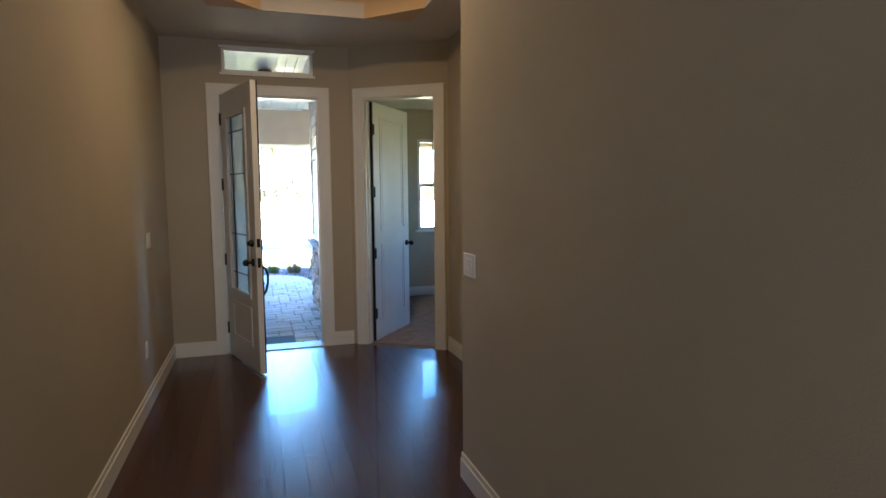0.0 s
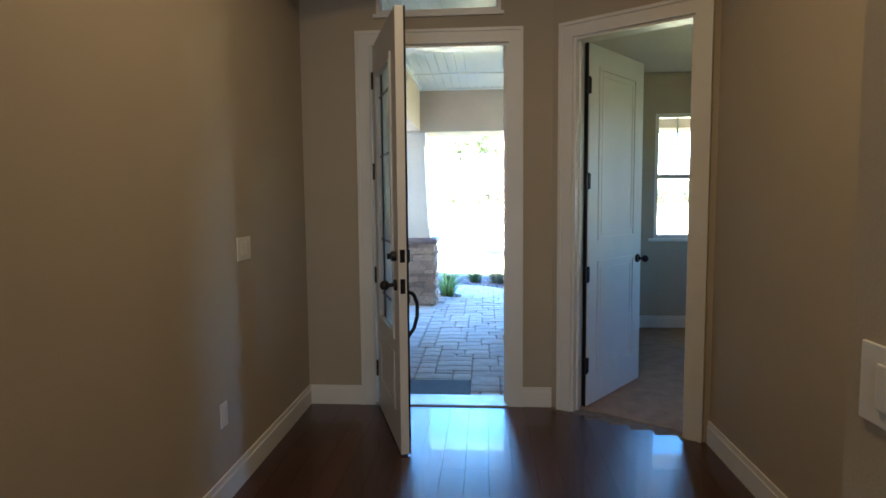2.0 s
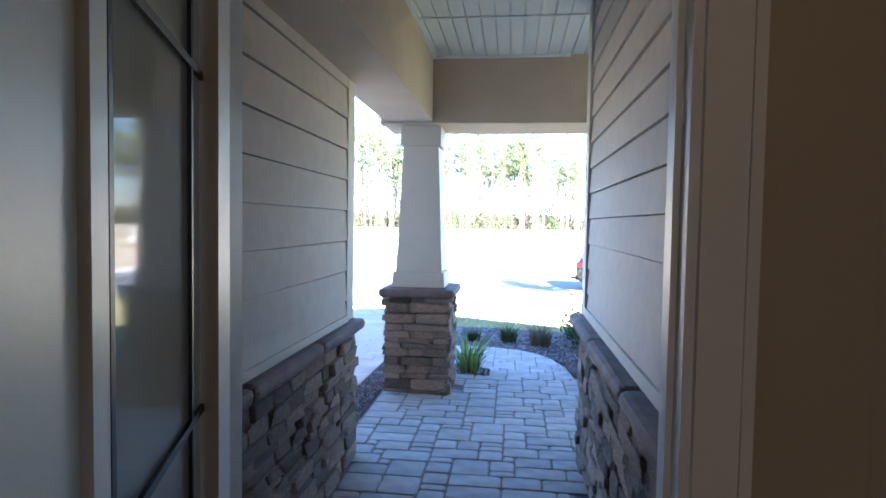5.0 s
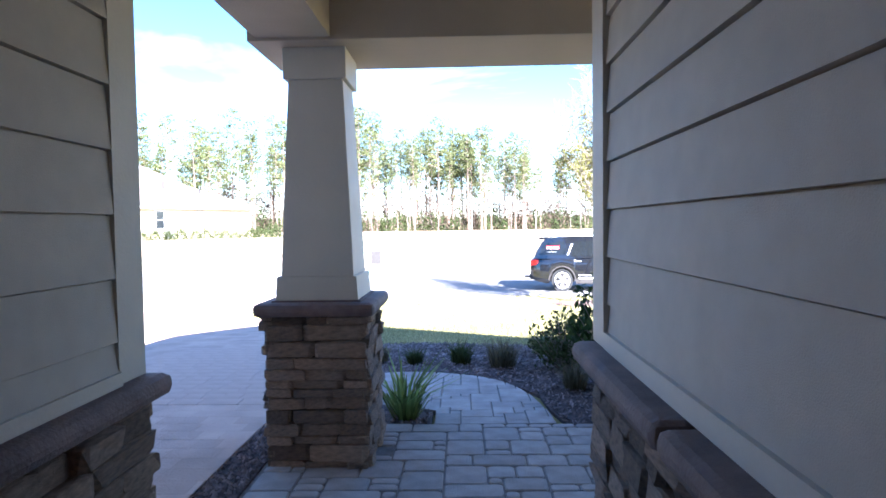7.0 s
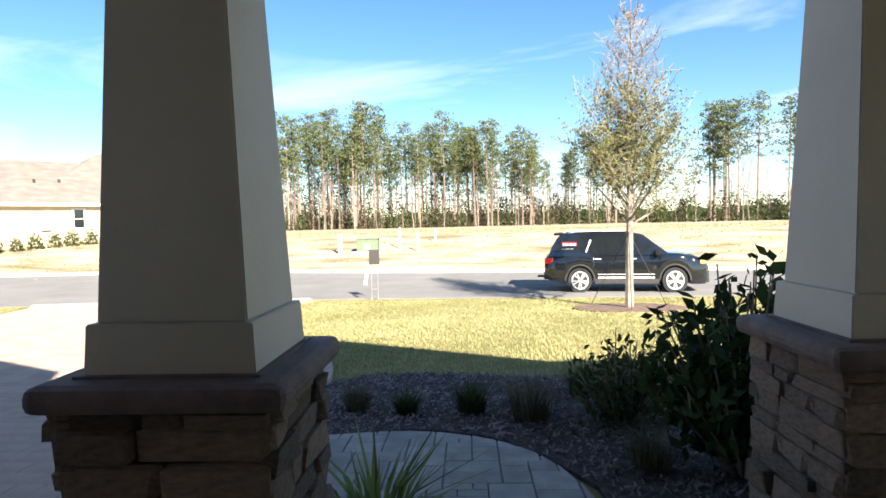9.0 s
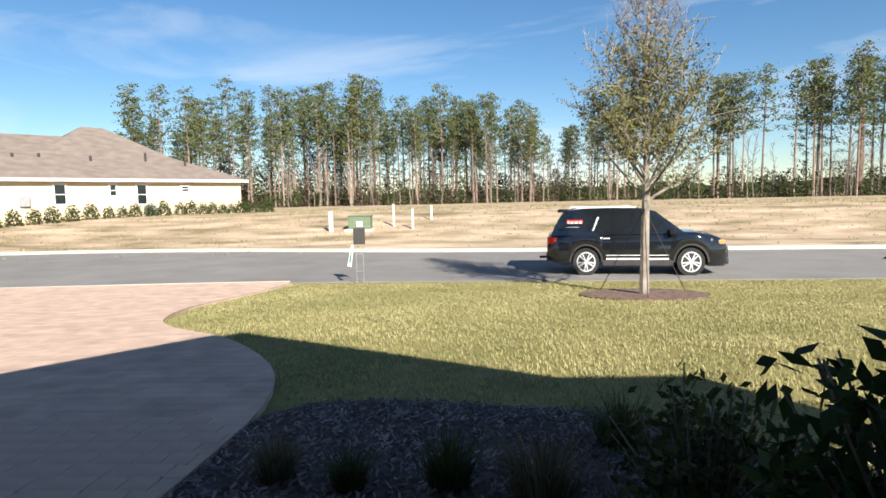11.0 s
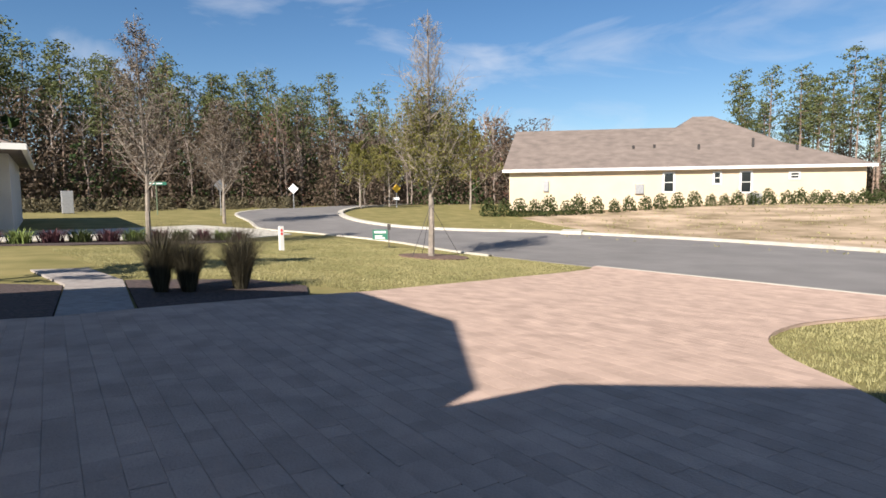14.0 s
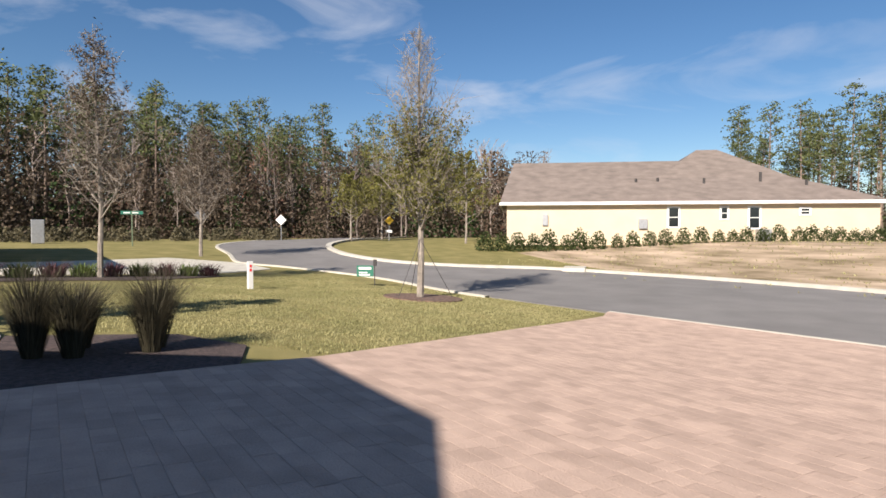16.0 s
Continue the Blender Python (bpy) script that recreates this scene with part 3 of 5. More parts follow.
# bedroom window: sashes, blind, sill
rw = empty("window_2", Matrix.Translation((2.395, 8.14, 0.98)), "white double-hung window with a raised top sash", "window", "", "structure")
part("window_frame", boxes(((-0.365, -0.05, 0), (0.365, 0.05, 0.04)), ((-0.365, -0.05, 1.29), (0.365, 0.05, 1.33)), ((-0.365, -0.05, 0.04), (-0.325, 0.05, 1.29)), ((0.325, -0.05, 0.04), (0.365, 0.05, 1.29))), M_WHITE, rw)
part("sash_rail", box((-0.325, -0.03, 0.64), (0.325, 0.03, 0.69)), M_WHITE, rw)
for z0, z1 in ((0.04, 0.64), (0.69, 1.29)):
    p_ = part("pane", box((-0.325, -0.003, z0), (0.325, 0.003, z1)), M_GLASS, rw)
    p_.visible_shadow = False
part("window_sill", box((-0.42, -0.11, -0.03), (0.42, -0.05, 0.0), 0.004), M_WHITE, rw)
for x in (-0.12, 0.12):
    part("muntin", box((x - 0.009, -0.012, 0.69), (x + 0.009, -0.004, 1.29)), M_WHITE, rw)


def switch(m, gangs, label):
    s = empty("light_switch", m, label, "switch")
    w = 0.035 + 0.046 * (gangs - 1)
    part("plate", box((-w, 0, -0.058), (w, 0.006, 0.058), 0.002), M_WHITE, s)
    for g in range(gangs):
        x = (g - (gangs - 1) / 2) * 0.046
        part("rocker", box((x - 0.016, 0.006, -0.033), (x + 0.016, 0.011, 0.033), 0.002), M_WHITE, s)


switch(pose(-1.02, 4.50, 1.18, 0, 0, -90), 2, "white double light switch on the hallway wall")
switch(pose(0.77, 2.40, 1.15, 0, 0, 90), 2, "white double light switch plate near the hallway corner")
switch(pose(-1.02, 4.20, 0.42, 0, 0, -90), 1, "white wall outlet low on the hallway wall")

# wooden planks of the hall
rng = random.Random(3)
plank = mesh_of("plank", *(lambda b: ([v.co.copy() for v in b.verts], [[v.index for v in f.verts] for f in b.faces]))((lambda b: (b.verts.index_update(), b)[1])(box((-0.5, -0.5, -0.5), (0.5, 0.5, 0.5)))), M_WOOD)
x = -1.02 + 0.06
while x < 1.5:
    y = 0.0 - rng.random()
    while y < 5.6:
        ln = rng.uniform(0.7, 1.6)
        y1 = min(y + ln, 5.56)
        ymax = y1 if x < 0.62 else min(y1, 5.50 - (x - 0.62) * 0.62)
        if ymax - y > 0.05:
            obj("plank", plank, floor, Matrix.Translation((x, (y + ymax) / 2, -0.004)) @ Matrix.Diagonal((0.1235, ymax - y - 0.0015, 0.010 + rng.random() * 0.0006, 1)))
        y += ln
    x += 0.125

# ---- porch ----
def lap_siding(name, m, length, z0, z1, label, lap=0.159, first=0.10):
    """Lapped boards on a wall that runs along local x and faces local -y."""
    w = empty(name, m, label, "siding", "", "structure")
    z = z0
    while z < z1 - 0.01:
        h = min(first if z == z0 else lap, z1 - z)
        bm = prism([(0.0, z), (-0.024, z), (-0.012, z + h - 0.005), (0.0, z + h - 0.005)], 0, length, "x")
        part("siding_board", bm, M_SIDING, w)
        z += h
    return w


def rough_block(seed):
    r = random.Random(seed)
    bm = box((-0.5, -0.5, -0.5), (0.5, 0.5, 0.5))
    bmesh.ops.bevel(bm, geom=bm.edges[:], offset=0.11, segments=1, affect="EDGES")
    for v in bm.verts:
        v.co += Vector((r.uniform(-1, 1) * 0.035, r.uniform(-1, 1) * 0.13, r.uniform(-1, 1) * 0.07))
    me = bpy.data.meshes.new("stone")
    bm.to_mesh(me)
    bm.free()
    me.materials.append(M_STONE)
    return me


STONES = [rough_block(i) for i in range(7)]


def ledge_face(parent, m, length, z0, z1, rng):
    """Stones in uneven courses on a face along local x that looks to local -y."""
    z = z0
    while z < z1 - 0.015:
        h = min(rng.choice((0.045, 0.06, 0.075, 0.095)), z1 - z)
        x = -0.01
        while x < length:
            l = rng.uniform(0.11, 0.30)
            if length - x - l < 0.09:
                l = length - x + 0.012
            d = rng.uniform(0.05, 0.085)
            ob = obj("stone", rng.choice(STONES), parent, m @ Matrix.Translation((x + l / 2, -d / 2 + 0.02, z + h / 2)) @ Matrix.Diagonal((l * 0.985, d, h * 0.98, 1)))
            x += l
        z += h


def cap_stone(name, lo, hi, parent, n=1, axis=1):
    bm = box(lo, hi, 0.028)
    return part(name, bm, M_CAP, parent, "brown cast stone cap")


rng = random.Random(11)
for name, m, ln, core, cap in (
    ("wall_porch_stone_west", pose(-0.96, 5.71, 0, 0, 0, 90), 2.38, ((-1.07, 5.71, -0.03), (-0.965, 8.09, 0.795)), ((-1.085, 5.71, 0.79), (-0.87, 8.15, 0.86))),
    ("wall_porch_stone_east", pose(0.54, 8.36, 0, 0, 0, -90), 2.65, ((0.545, 5.71, -0.03), (0.548, 8.36, 0.83)), ((0.435, 5.71, 0.825), (0.66, 8.43, 0.895)))):
    w = empty(name, Matrix.Identity(4), "stacked ledge stone wainscot with a brown cap along the porch wall", "stone wall", "", "structure")
    part("backing", box(*core), M_MORTAR, w)
    lo_z = cap[0][2]
    ledge_face(w, m, ln, -0.02, lo_z, rng)
    if "west" in name:
        ledge_face(w, pose(-0.96, 8.10, 0, 0, 0, 180), 1.2, -0.02, lo_z, rng)
    lo, hi = cap
    k = 3
    for i in range(k):
        ya, yb = lo[1] + (hi[1] - lo[1]) * i / k, lo[1] + (hi[1] - lo[1]) * (i + 1) / k
        cap_stone("cap", (lo[0], ya + 0.002, lo[2]), (hi[0], yb - 0.002, hi[2]), w)
structure("wall_garage_side", boxes(((-1.14, 5.70, -0.1), (-1.07, 8.08, 2.95)), ((-1.07, 5.70, 0.86), (-0.97, 8.08, 2.95))), M_SIDING, "garage side wall behind the siding")
structure("wall_garage_front", box((-8.0, 7.96, -0.1), (-1.14, 8.08, 2.95)), M_SIDING, "taupe garage front wall")
lap_siding("siding_west", pose(-0.97, 5.71, 0, 0, 0, 90), 2.26, 0.90, 2.93, "taupe lapped fibre cement siding boards", 0.184, 0.087)
lap_siding("siding_east", pose(0.55, 8.27, 0, 0, 0, -90), 2.56, 0.93, 2.93, "taupe lapped fibre cement siding boards", 0.157, 0.113)
lap_siding("siding_front", pose(0.6, 8.20, 0, 0, 0, 180) @ Matrix.Translation((-1.4, 0, 0)), 1.36, 0.95, 2.93, "taupe lapped fibre cement siding boards")
structure("trim_corner_west", boxes(((-1.085, 7.97, 0.862), (-0.945, 8.11, 2.33))), M_COLUMN, "cream corner trim board", "trim")
structure("trim_corner_east", boxes(((0.515, 8.27, 0.897), (0.645, 8.42, 2.92))), M_COLUMN, "cream corner trim board", "trim")
structure("trim_ledger_west", box((-0.97, 5.71, 0.86), (-0.935, 7.97, 0.90)), M_COLUMN, "trim strip above the stone cap", "trim")
structure("trim_ledger_east", box((0.515, 5.71, 0.895), (0.55, 8.27, 0.95)), M_COLUMN, "trim strip above the stone cap", "trim")
structure("beam_front", box((-1.10, 9.50, 2.32), (4.3, 10.12, 2.95), 0.006), M_BEAM, "tan stucco porch beam on the columns", "beam")
structure("beam_west", boxes(((-1.05, 7.88, 2.335), (-0.645, 9.497, 2.95)), ((-0.965, 5.71, 2.335), (-0.645, 7.88, 2.95))), M_BEAM, "tan stucco porch beam along the drive", "beam")
structure("beam_east", box((1.75, 8.2, 2.6), (1.95, 9.5, 2.95)), M_BEAM, "tan stucco porch beam", "beam")
bm = bmesh.new()
x = -0.99
while x < 4.2:
    add_box(bm, (x, 5.70, 2.882), (x + 0.092, 8.55, 2.895))
    add_box(bm, (x, 8.56, 2.882), (x + 0.092, 9.50, 2.895))
    x += 0.1
add_box(bm, (-1.0, 5.7, 2.9), (4.3, 9.5, 2.93))
add_box(bm, (-0.88, 8.548, 2.872), (4.2, 8.562, 2.89))
structure("ceiling_porch", bm, M_SOFFIT, "white grooved vinyl porch ceiling", "ceiling")
structure("trim_porch_ceiling", boxes(((-0.645, 7.9, 2.86), (-0.62, 9.5, 2.882)), ((-0.645, 9.475, 2.86), (0.5, 9.5, 2.882))), M_SOFFIT, "white trim round the porch ceiling", "trim")

ln = empty("pendant_lantern", Matrix.Translation((-0.1, 6.6, 2.88)), "dark hanging porch lantern under the ceiling", "lamp")
part("canopy_plate", rod((0, 0, -0.03), (0, 0, 0), 0.075, 0.075, 16), M_BLACK, ln)
part("lantern_top", rod((0, 0, -0.08), (0, 0, -0.03), 0.11, 0.05, 8), M_BLACK, ln)
part("lantern_body", rod((0, 0, -0.17), (0, 0, -0.08), 0.06, 0.095, 8), M_FROST, ln)
part("finial", rod((0, 0, -0.185), (0, 0, -0.17), 0.01, 0.03, 8), M_BLACK, ln)

# craftsman columns on stone piers
def column(x, y, label, rng):
    p = empty("stone_pier", Matrix.Translation((x, y, 0)), "square stacked stone pier with a brown cap", "pier", "porch piers")
    part("core", box((-0.25, -0.25, -0.06), (0.25, 0.25, 0.83)), M_MORTAR, p)
    for a in range(4):
        ledge_face(p, pose(0, 0, 0, 0, 0, 90 * a) @ Matrix.Translation((-0.27, -0.25, 0)), 0.54, -0.05, 0.82, rng)
    cap_stone("cap", (-0.335, -0.335, 0.82), (0.335, 0.335, 0.895), p)
    c = empty("porch_column", Matrix.Translation((x, y, 0.895)), label, "column", "porch columns")
    part("shaft", frustum((0, 0), 0.14, 1.25, 0.205, 0.155, 0.004), M_COLUMN, c)
    part("plinth", frustum((0, 0), 0.0, 0.14, 0.232, 0.225, 0.004), M_COLUMN, c)
    part("base_flashing", box((-0.25, -0.25, 0.0), (0.25, 0.25, 0.008)), M_CAP, c)
    part("capital", box((-0.178, -0.178, 1.25), (0.178, 0.178, 1.425), 0.004), M_COLUMN, c)


column(-0.765, 9.80, "cream tapered square porch column beside the drive", rng)
column(1.42, 10.12, "cream tapered square porch column beside the shrub", rng)

# ---- roof of our house: gable over the porch, clipped gable over the garage ----
structure("roof_porch", prism([(-1.75, 2.96), (0.85, 4.62), (3.75, 2.35), (3.75, 2.25), (3.2, 2.55), (0.85, 4.42), (-1.2, 3.0)], 4.0, 10.25), M_ROOF, "shingled porch gable roof", "roof")
structure("wall_porch_gable", prism([(-1.1, 2.96), (2.75, 2.96), (0.85, 4.42)], 9.6, 9.7), M_SIDING, "porch gable wall")
structure("roof_garage", prism([(-8.6, 2.96), (-5.3, 5.05), (-2.7, 5.0), (-1.16, 4.05), (-1.16, 2.96)], 0.0, 8.2), M_ROOF, "clipped gable garage roof", "roof")
structure("roof_main", prism([(-9, 3.35), (-2.0, 4.1), (5, 4.4), (8, 3.35)], -8, 5.6), M_ROOF, "main shingled roof", "roof")
# gap at y 6.2 to 6.8 carries the bedroom's added light opening outside
structure("wall_house_back", boxes(((4.32, -8, -0.3), (4.45, 6.2, 3.3)), ((4.32, 6.8, -0.3), (4.45, 8.2, 3.3)), ((4.32, 6.2, -0.3), (4.45, 6.8, 0.98)), ((4.32, 6.2, 2.2), (4.45, 6.8, 3.3)), ((-8.1, -8, -0.3), (-8.0, 7.84, 3.3)), ((-8, -8, -0.3), (4.4, -7.9, 3.3))), M_SIDING, "outer house wall")
structure("gutter", box((-1.7, 8.0, 2.86), (-1.6, 10.2, 2.96)), M_WHITE, "white roof gutter along the porch eave", "gutter")

# ---- ground, drive, street ----
ROAD_NEAR = [(60, 20.5), (30, 22.6), (10.4, 23.8), (3.4, 24.3), (-4.8, 24.9), (-12.5, 24.4), (-18, 24.2), (-23.7, 24.6), (-27.3, 23.6), (-29.9, 22.0), (-31.5, 20.7), (-36, 21.4), (-42.5, 22.3), (-47.5, 25.5), (-55, 32), (-75, 48)]
ROAD_FAR = [(60, 25.0), (30, 29.2), (15.9, 31.5), (-0.44, 33.4), (-11, 35.6), (-19, 36.0), (-24.5, 34.6), (-27.6, 31.0), (-30.6, 28.6), (-34.9, 27.8), (-39.9, 28.9), (-44.3, 31.6), (-51, 37.5), (-70, 55)]
near_line, far_line = spline(ROAD_NEAR, 1.0, False), spline(ROAD_FAR, 1.0, False)
DRIVE = [(-8.5, 7.86), (-8.5, 10.8), (-8.42, 11.54), (-8.6, 12.3), (-9.25, 15.6), (-11.0, 20.3), (-12.0, 23.6), (-12.6, 24.45), (-4.75, 24.93)] + spline([(-4.4, 24.6), (-4.75, 22.0), (-4.9, 20.0), (-4.52, 18.35), (-3.82, 17.35), (-2.76, 16.45), (-1.70, 14.9), (-1.30, 13.6), (-1.27, 12.3), (-1.3, 11.6)], 0.4, False) + [(-1.3, 7.86)]
PATH = [(-0.15, 10.22), (0.68, 10.22)] + spline([(0.66, 10.5), (0.58, 11.0), (0.40, 11.45), (0.05, 11.75), (-0.4, 11.86), (-0.9, 11.8), (-1.29, 11.7)], 0.2, False) + [(-1.29, 10.85), (-0.6, 10.72), (-0.15, 10.55)]
MULCH = spline([(0.75, 10.25), (0.66, 11.0), (0.1, 11.8), (-0.6, 11.9), (-1.26, 11.75), (-1.24, 13.4), (-0.6, 13.75), (0.5, 13.55), (1.1, 13.35), (2.2, 12.2), (2.8, 10.8), (2.6, 8.6), (1.6, 8.3), (1.6, 10.2)], 0.3)

coords = sorted({round(v, 2) for v in [*np.arange(-90, 60.1, 1.5), *np.linspace(-600, -90, 18), *np.linspace(60, 600, 18)]})
ycoords = sorted({round(v, 2) for v in [*np.arange(-10, 130.1, 1.25), *np.linspace(-600, -10, 18), *np.linspace(130, 900, 18)]})
gv = [(x, y, ground_z(x, y) - 0.05 - (0.06 if y < 9.6 and -9 < x < 5 else 0)) for y in ycoords for x in coords]
nx = len(coords)
gf = [(j * nx + i, j * nx + i + 1, (j + 1) * nx + i + 1, (j + 1) * nx + i) for j in range(len(ycoords) - 1) for i in range(nx - 1)]
gme = mesh_of("ground", gv, gf, M_GRASS, True)
tagged(obj("ground", gme), "short green and straw coloured lawn", "ground", "", "structure")

tagged(drape("road", dense(near_line + far_line[::-1], 2.0), M_ASPHALT, -0.02, 1.2), "grey asphalt street curving round the lots", "road", "", "structure")
field = [p for p in far_line if p[0] < 58 and p[0] > -23] + [(-33, 39.5), (-30, 62), (-45, 118), (60, 118), (60, 26)]
off = [(x, y + (1.6 if i < len([p for p in far_line if -23 < p[0] < 58]) else 0)) for i, (x, y) in enumerate(field)]
tagged(drape("field", dense(off, 2.0), M_FIELD, -0.03, 2.2), "bare sandy lot with patchy dry grass", "field", "", "structure")
tagged(strip("kerb", far_line[::-1], -0.32, 0.13, M_CONC), "pale concrete kerb along the street", "kerb", "", "structure")
tagged(strip("kerb_drive", spline([(-12.6, 24.5), (-8, 24.85), (-4.6, 25.0)], 0.6, False), 0.07, 0.03, M_CONC), "flush concrete ribbon where drive meets street", "kerb", "", "structure")
tagged(strip("kerb_corner", [p for p in near_line if -50 < p[0] < -16], 0.2, 0.05, M_CONC), "low pale concrete kerb at the street corner", "kerb", "", "structure")
drive = tagged(drape("driveway", dense(DRIVE, 0.5), M_DRIVEBASE, -0.009, 0.8), "pinkish tan paver driveway", "driveway", "", "structure")
path_base = tagged(drape("path", dense(PATH, 0.2), M_JOINT, -0.028, 0.3), "curved grey paver garden path", "path", "", "structure")
tagged(drape("mulch_bed", MULCH, M_MULCH, -0.025, 0.4), "dark bark mulch planting bed", "mulch", "", "structure")
gravel = tagged(drape("gravel_strip", dense([(-1.3, 7.88), (-1.08, 7.88), (-1.08, 10.1), (-0.5, 10.22), (-0.17, 10.22), (-0.17, 10.53), (-0.6, 10.7), (-1.3, 10.83)], 0.2), M_MULCH, -0.02, 0.3), "narrow dark gravel and mulch strip", "gravel", "", "structure")
porch = structure("porch_floor", boxes(((-1.08, 5.74, -0.2), (2.2, 10.20, -0.032))), M_JOINT, "grey tumbled paver porch floor in an ashlar pattern", "floor")
for name, pl in (("mulch_bed_far", [(-8.66, 12.35), (-11.8, 12.5), (-11.4, 14.4), (-10.3, 15.0), (-9.15, 14.6)]), ("mulch_bed_shade", [(-8.55, 8.0), (-8.55, 10.8), (-8.45, 11.5), (-11.4, 11.65), (-12.5, 10.2), (-12.5, 8)]), ("mulch_bed_back", [(-22.2, 8.5), (-21.6, 12.0), (-22.5, 15.5), (-24.8, 18.2), (-25.8, 18.0), (-23.8, 14.2), (-23.2, 10.5), (-23.4, 8.5)])):
    tagged(drape(name, dense(pl, 0.6), M_MULCH, -0.02, 0.8), "dark mulch planting bed", "mulch", "", "structure")
tagged(drape("walk_slab", dense([(-8.47, 11.52), (-11.4, 11.68), (-14, 11.2), (-14, 12.1), (-11.75, 12.47), (-8.63, 12.3)], 0.6), M_PAVER, -0.012, 0.8), "tan concrete garden walk", "path", "", "structure")
tagged(drape("side_drive", dense([(-23.5, 9.0), (-24.3, 13.9), (-26.5, 18.8), (-28.6, 21.2), (-31.2, 20.6), (-33.5, 17.8), (-30.2, 13.2), (-29.0, 10.2)], 1.0), M_CONC, -0.015, 1.0), "pale concrete drive of the next house", "driveway", "", "structure")
tagged(drape("tree_ring", spline([(3.6 + 1.25 * math.cos(a), 21.3 + 1.05 * math.sin(a)) for a in np.arange(0, 6.2, 0.7)], 0.3), M_RINGMULCH, -0.012, 0.5), "round mulch ring under the street tree", "mulch", "", "structure")
tagged(drape("tree_ring_far", spline([(-17.3 + 1.3 * math.cos(a), 22.0 + 1.1 * math.sin(a)) for a in np.arange(0, 6.2, 0.7)], 0.3), M_RINGMULCH, -0.012, 0.5), "round mulch ring under the street tree", "mulch", "", "structure")

# ---- trees ----
def branch_tree(seed, height, trunk_r, clear, spread, n_limbs, n_twigs, leaf_zone, n_leaves, leaf_size, upright=0.8):
    """Verts and faces of a young street tree's wood, and the points for its leaves."""
    r = random.Random(seed)
    bm = bmesh.new()
    pts = []
    p, rad = Vector((0, 0, -0.05)), trunk_r
    segs = 7
    spine = [p.copy()]
    for i in range(segs):
        q = p + Vector((r.uniform(-0.05, 0.05), r.uniform(-0.05, 0.05), height / segs))
        r2 = max(0.008, trunk_r * (1 - (i + 1) / segs * 0.93))
        add_rod(bm, p, q, rad, r2, 7)
        p, rad = q, r2
        spine.append(q.copy())
    for k in range(n_limbs):
        f = (k + 0.5) / n_limbs
        z = clear + (height * 0.93 - clear) * f
        idx = min(int(z / height * segs), segs - 1)
        base = spine[idx].lerp(spine[idx + 1], (z - spine[idx].z) / max(0.01, spine[idx + 1].z - spine[idx].z))
        a = k * 2.4 + r.uniform(-0.4, 0.4)
        ln = spread * (1.15 - f) * r.uniform(0.75, 1.15) + 0.15
        d = Vector((math.cos(a), math.sin(a), upright * r.uniform(0.7, 1.5))).normalized()
        mid = base + d * ln * 0.5
        tip = mid + (d + Vector((0, 0, 0.35))).normalized() * ln * 0.6
        lr = trunk_r * 0.28 * (1.1 - f)
        add_rod(bm, base, mid, lr, lr * 0.6, 5)
        add_rod(bm, mid, tip, lr * 0.6, 0.004, 4)
        for j in range(n_twigs):
            t = r.uniform(0.25, 1.0)
            s0 = base.lerp(mid, t * 2) if t < 0.5 else mid.lerp(tip, t * 2 - 1)
            e = s0 + Vector((r.gauss(0, 0.5), r.gauss(0, 0.5), abs(r.gauss(0.35, 0.4)))).normalized() * ln * r.uniform(0.2, 0.45)
            add_rod(bm, s0, e, 0.007, 0.003, 3)
            for _ in range(n_leaves):
                u = r.random()
                c = s0.lerp(e, u) + Vector((r.gauss(0, 0.05), r.gauss(0, 0.05), r.gauss(0, 0.05)))
                if leaf_zone[0] * height < c.z < leaf_zone[1] * height * r.uniform(0.8, 1.15):
                    pts.append(c)
    return bm, leaves(pts, leaf_size, r)


def street_tree(x, y, seed, label, mat, **kw):
    t = empty("street_tree", pose(x, y, ground_z(x, y) - 0.03), label, "tree")
    wood, (lv, lf) = branch_tree(seed, **kw)
    part("trunk", wood, M_GREYBARK, t)
    if lf:
        obj("crown", mesh_of("crown", lv, lf, mat), t)
    return t


t1 = street_tree(3.63, 21.35, 5, "young street tree with sparse yellow-olive leaves", M_OLIVE, height=6.9, trunk_r=0.10, clear=1.8, spread=1.75, n_limbs=70, n_twigs=24, leaf_zone=(0.2, 0.66), n_leaves=17, leaf_size=0.036, upright=0.85)
t2 = street_tree(-17.35, 21.95, 8, "young street tree with bare top and olive lower leaves", M_OLIVE, height=8.0, trunk_r=0.11, clear=1.9, spread=1.95, n_limbs=70, n_twigs=24, leaf_zone=(0.2, 0.62), n_leaves=18, leaf_size=0.042, upright=0.9)
street_tree(-23.2, 14.3, 13, "bare grey young tree in the mulch bed", M_BROWNLEAF, height=7.6, trunk_r=0.09, clear=1.7, spread=1.7, n_limbs=56, n_twigs=22, leaf_zone=(0.2, 0.9), n_leaves=4, leaf_size=0.05)
street_tree(-35.0, 19.6, 14, "bare grey young tree beside the street corner", M_BROWNLEAF, height=7.0, trunk_r=0.10, clear=1.5, spread=2.0, n_limbs=56, n_twigs=22, leaf_zone=(0.2, 0.9), n_leaves=5, leaf_size=0.06)
for x, y, sd, h in ((-46.5, 33.5, 21, 5.6), (-50.5, 38.5, 22, 6.0), (-41.0, 41.0, 23, 7.6)):
    street_tree(x, y, sd, "small round olive-green tree across the street", M_OLIVE, height=h, trunk_r=0.10, clear=1.4, spread=2.6, n_limbs=30, n_twigs=12, leaf_zone=(0.15, 1.1), n_leaves=16, leaf_size=0.09, upright=0.5)
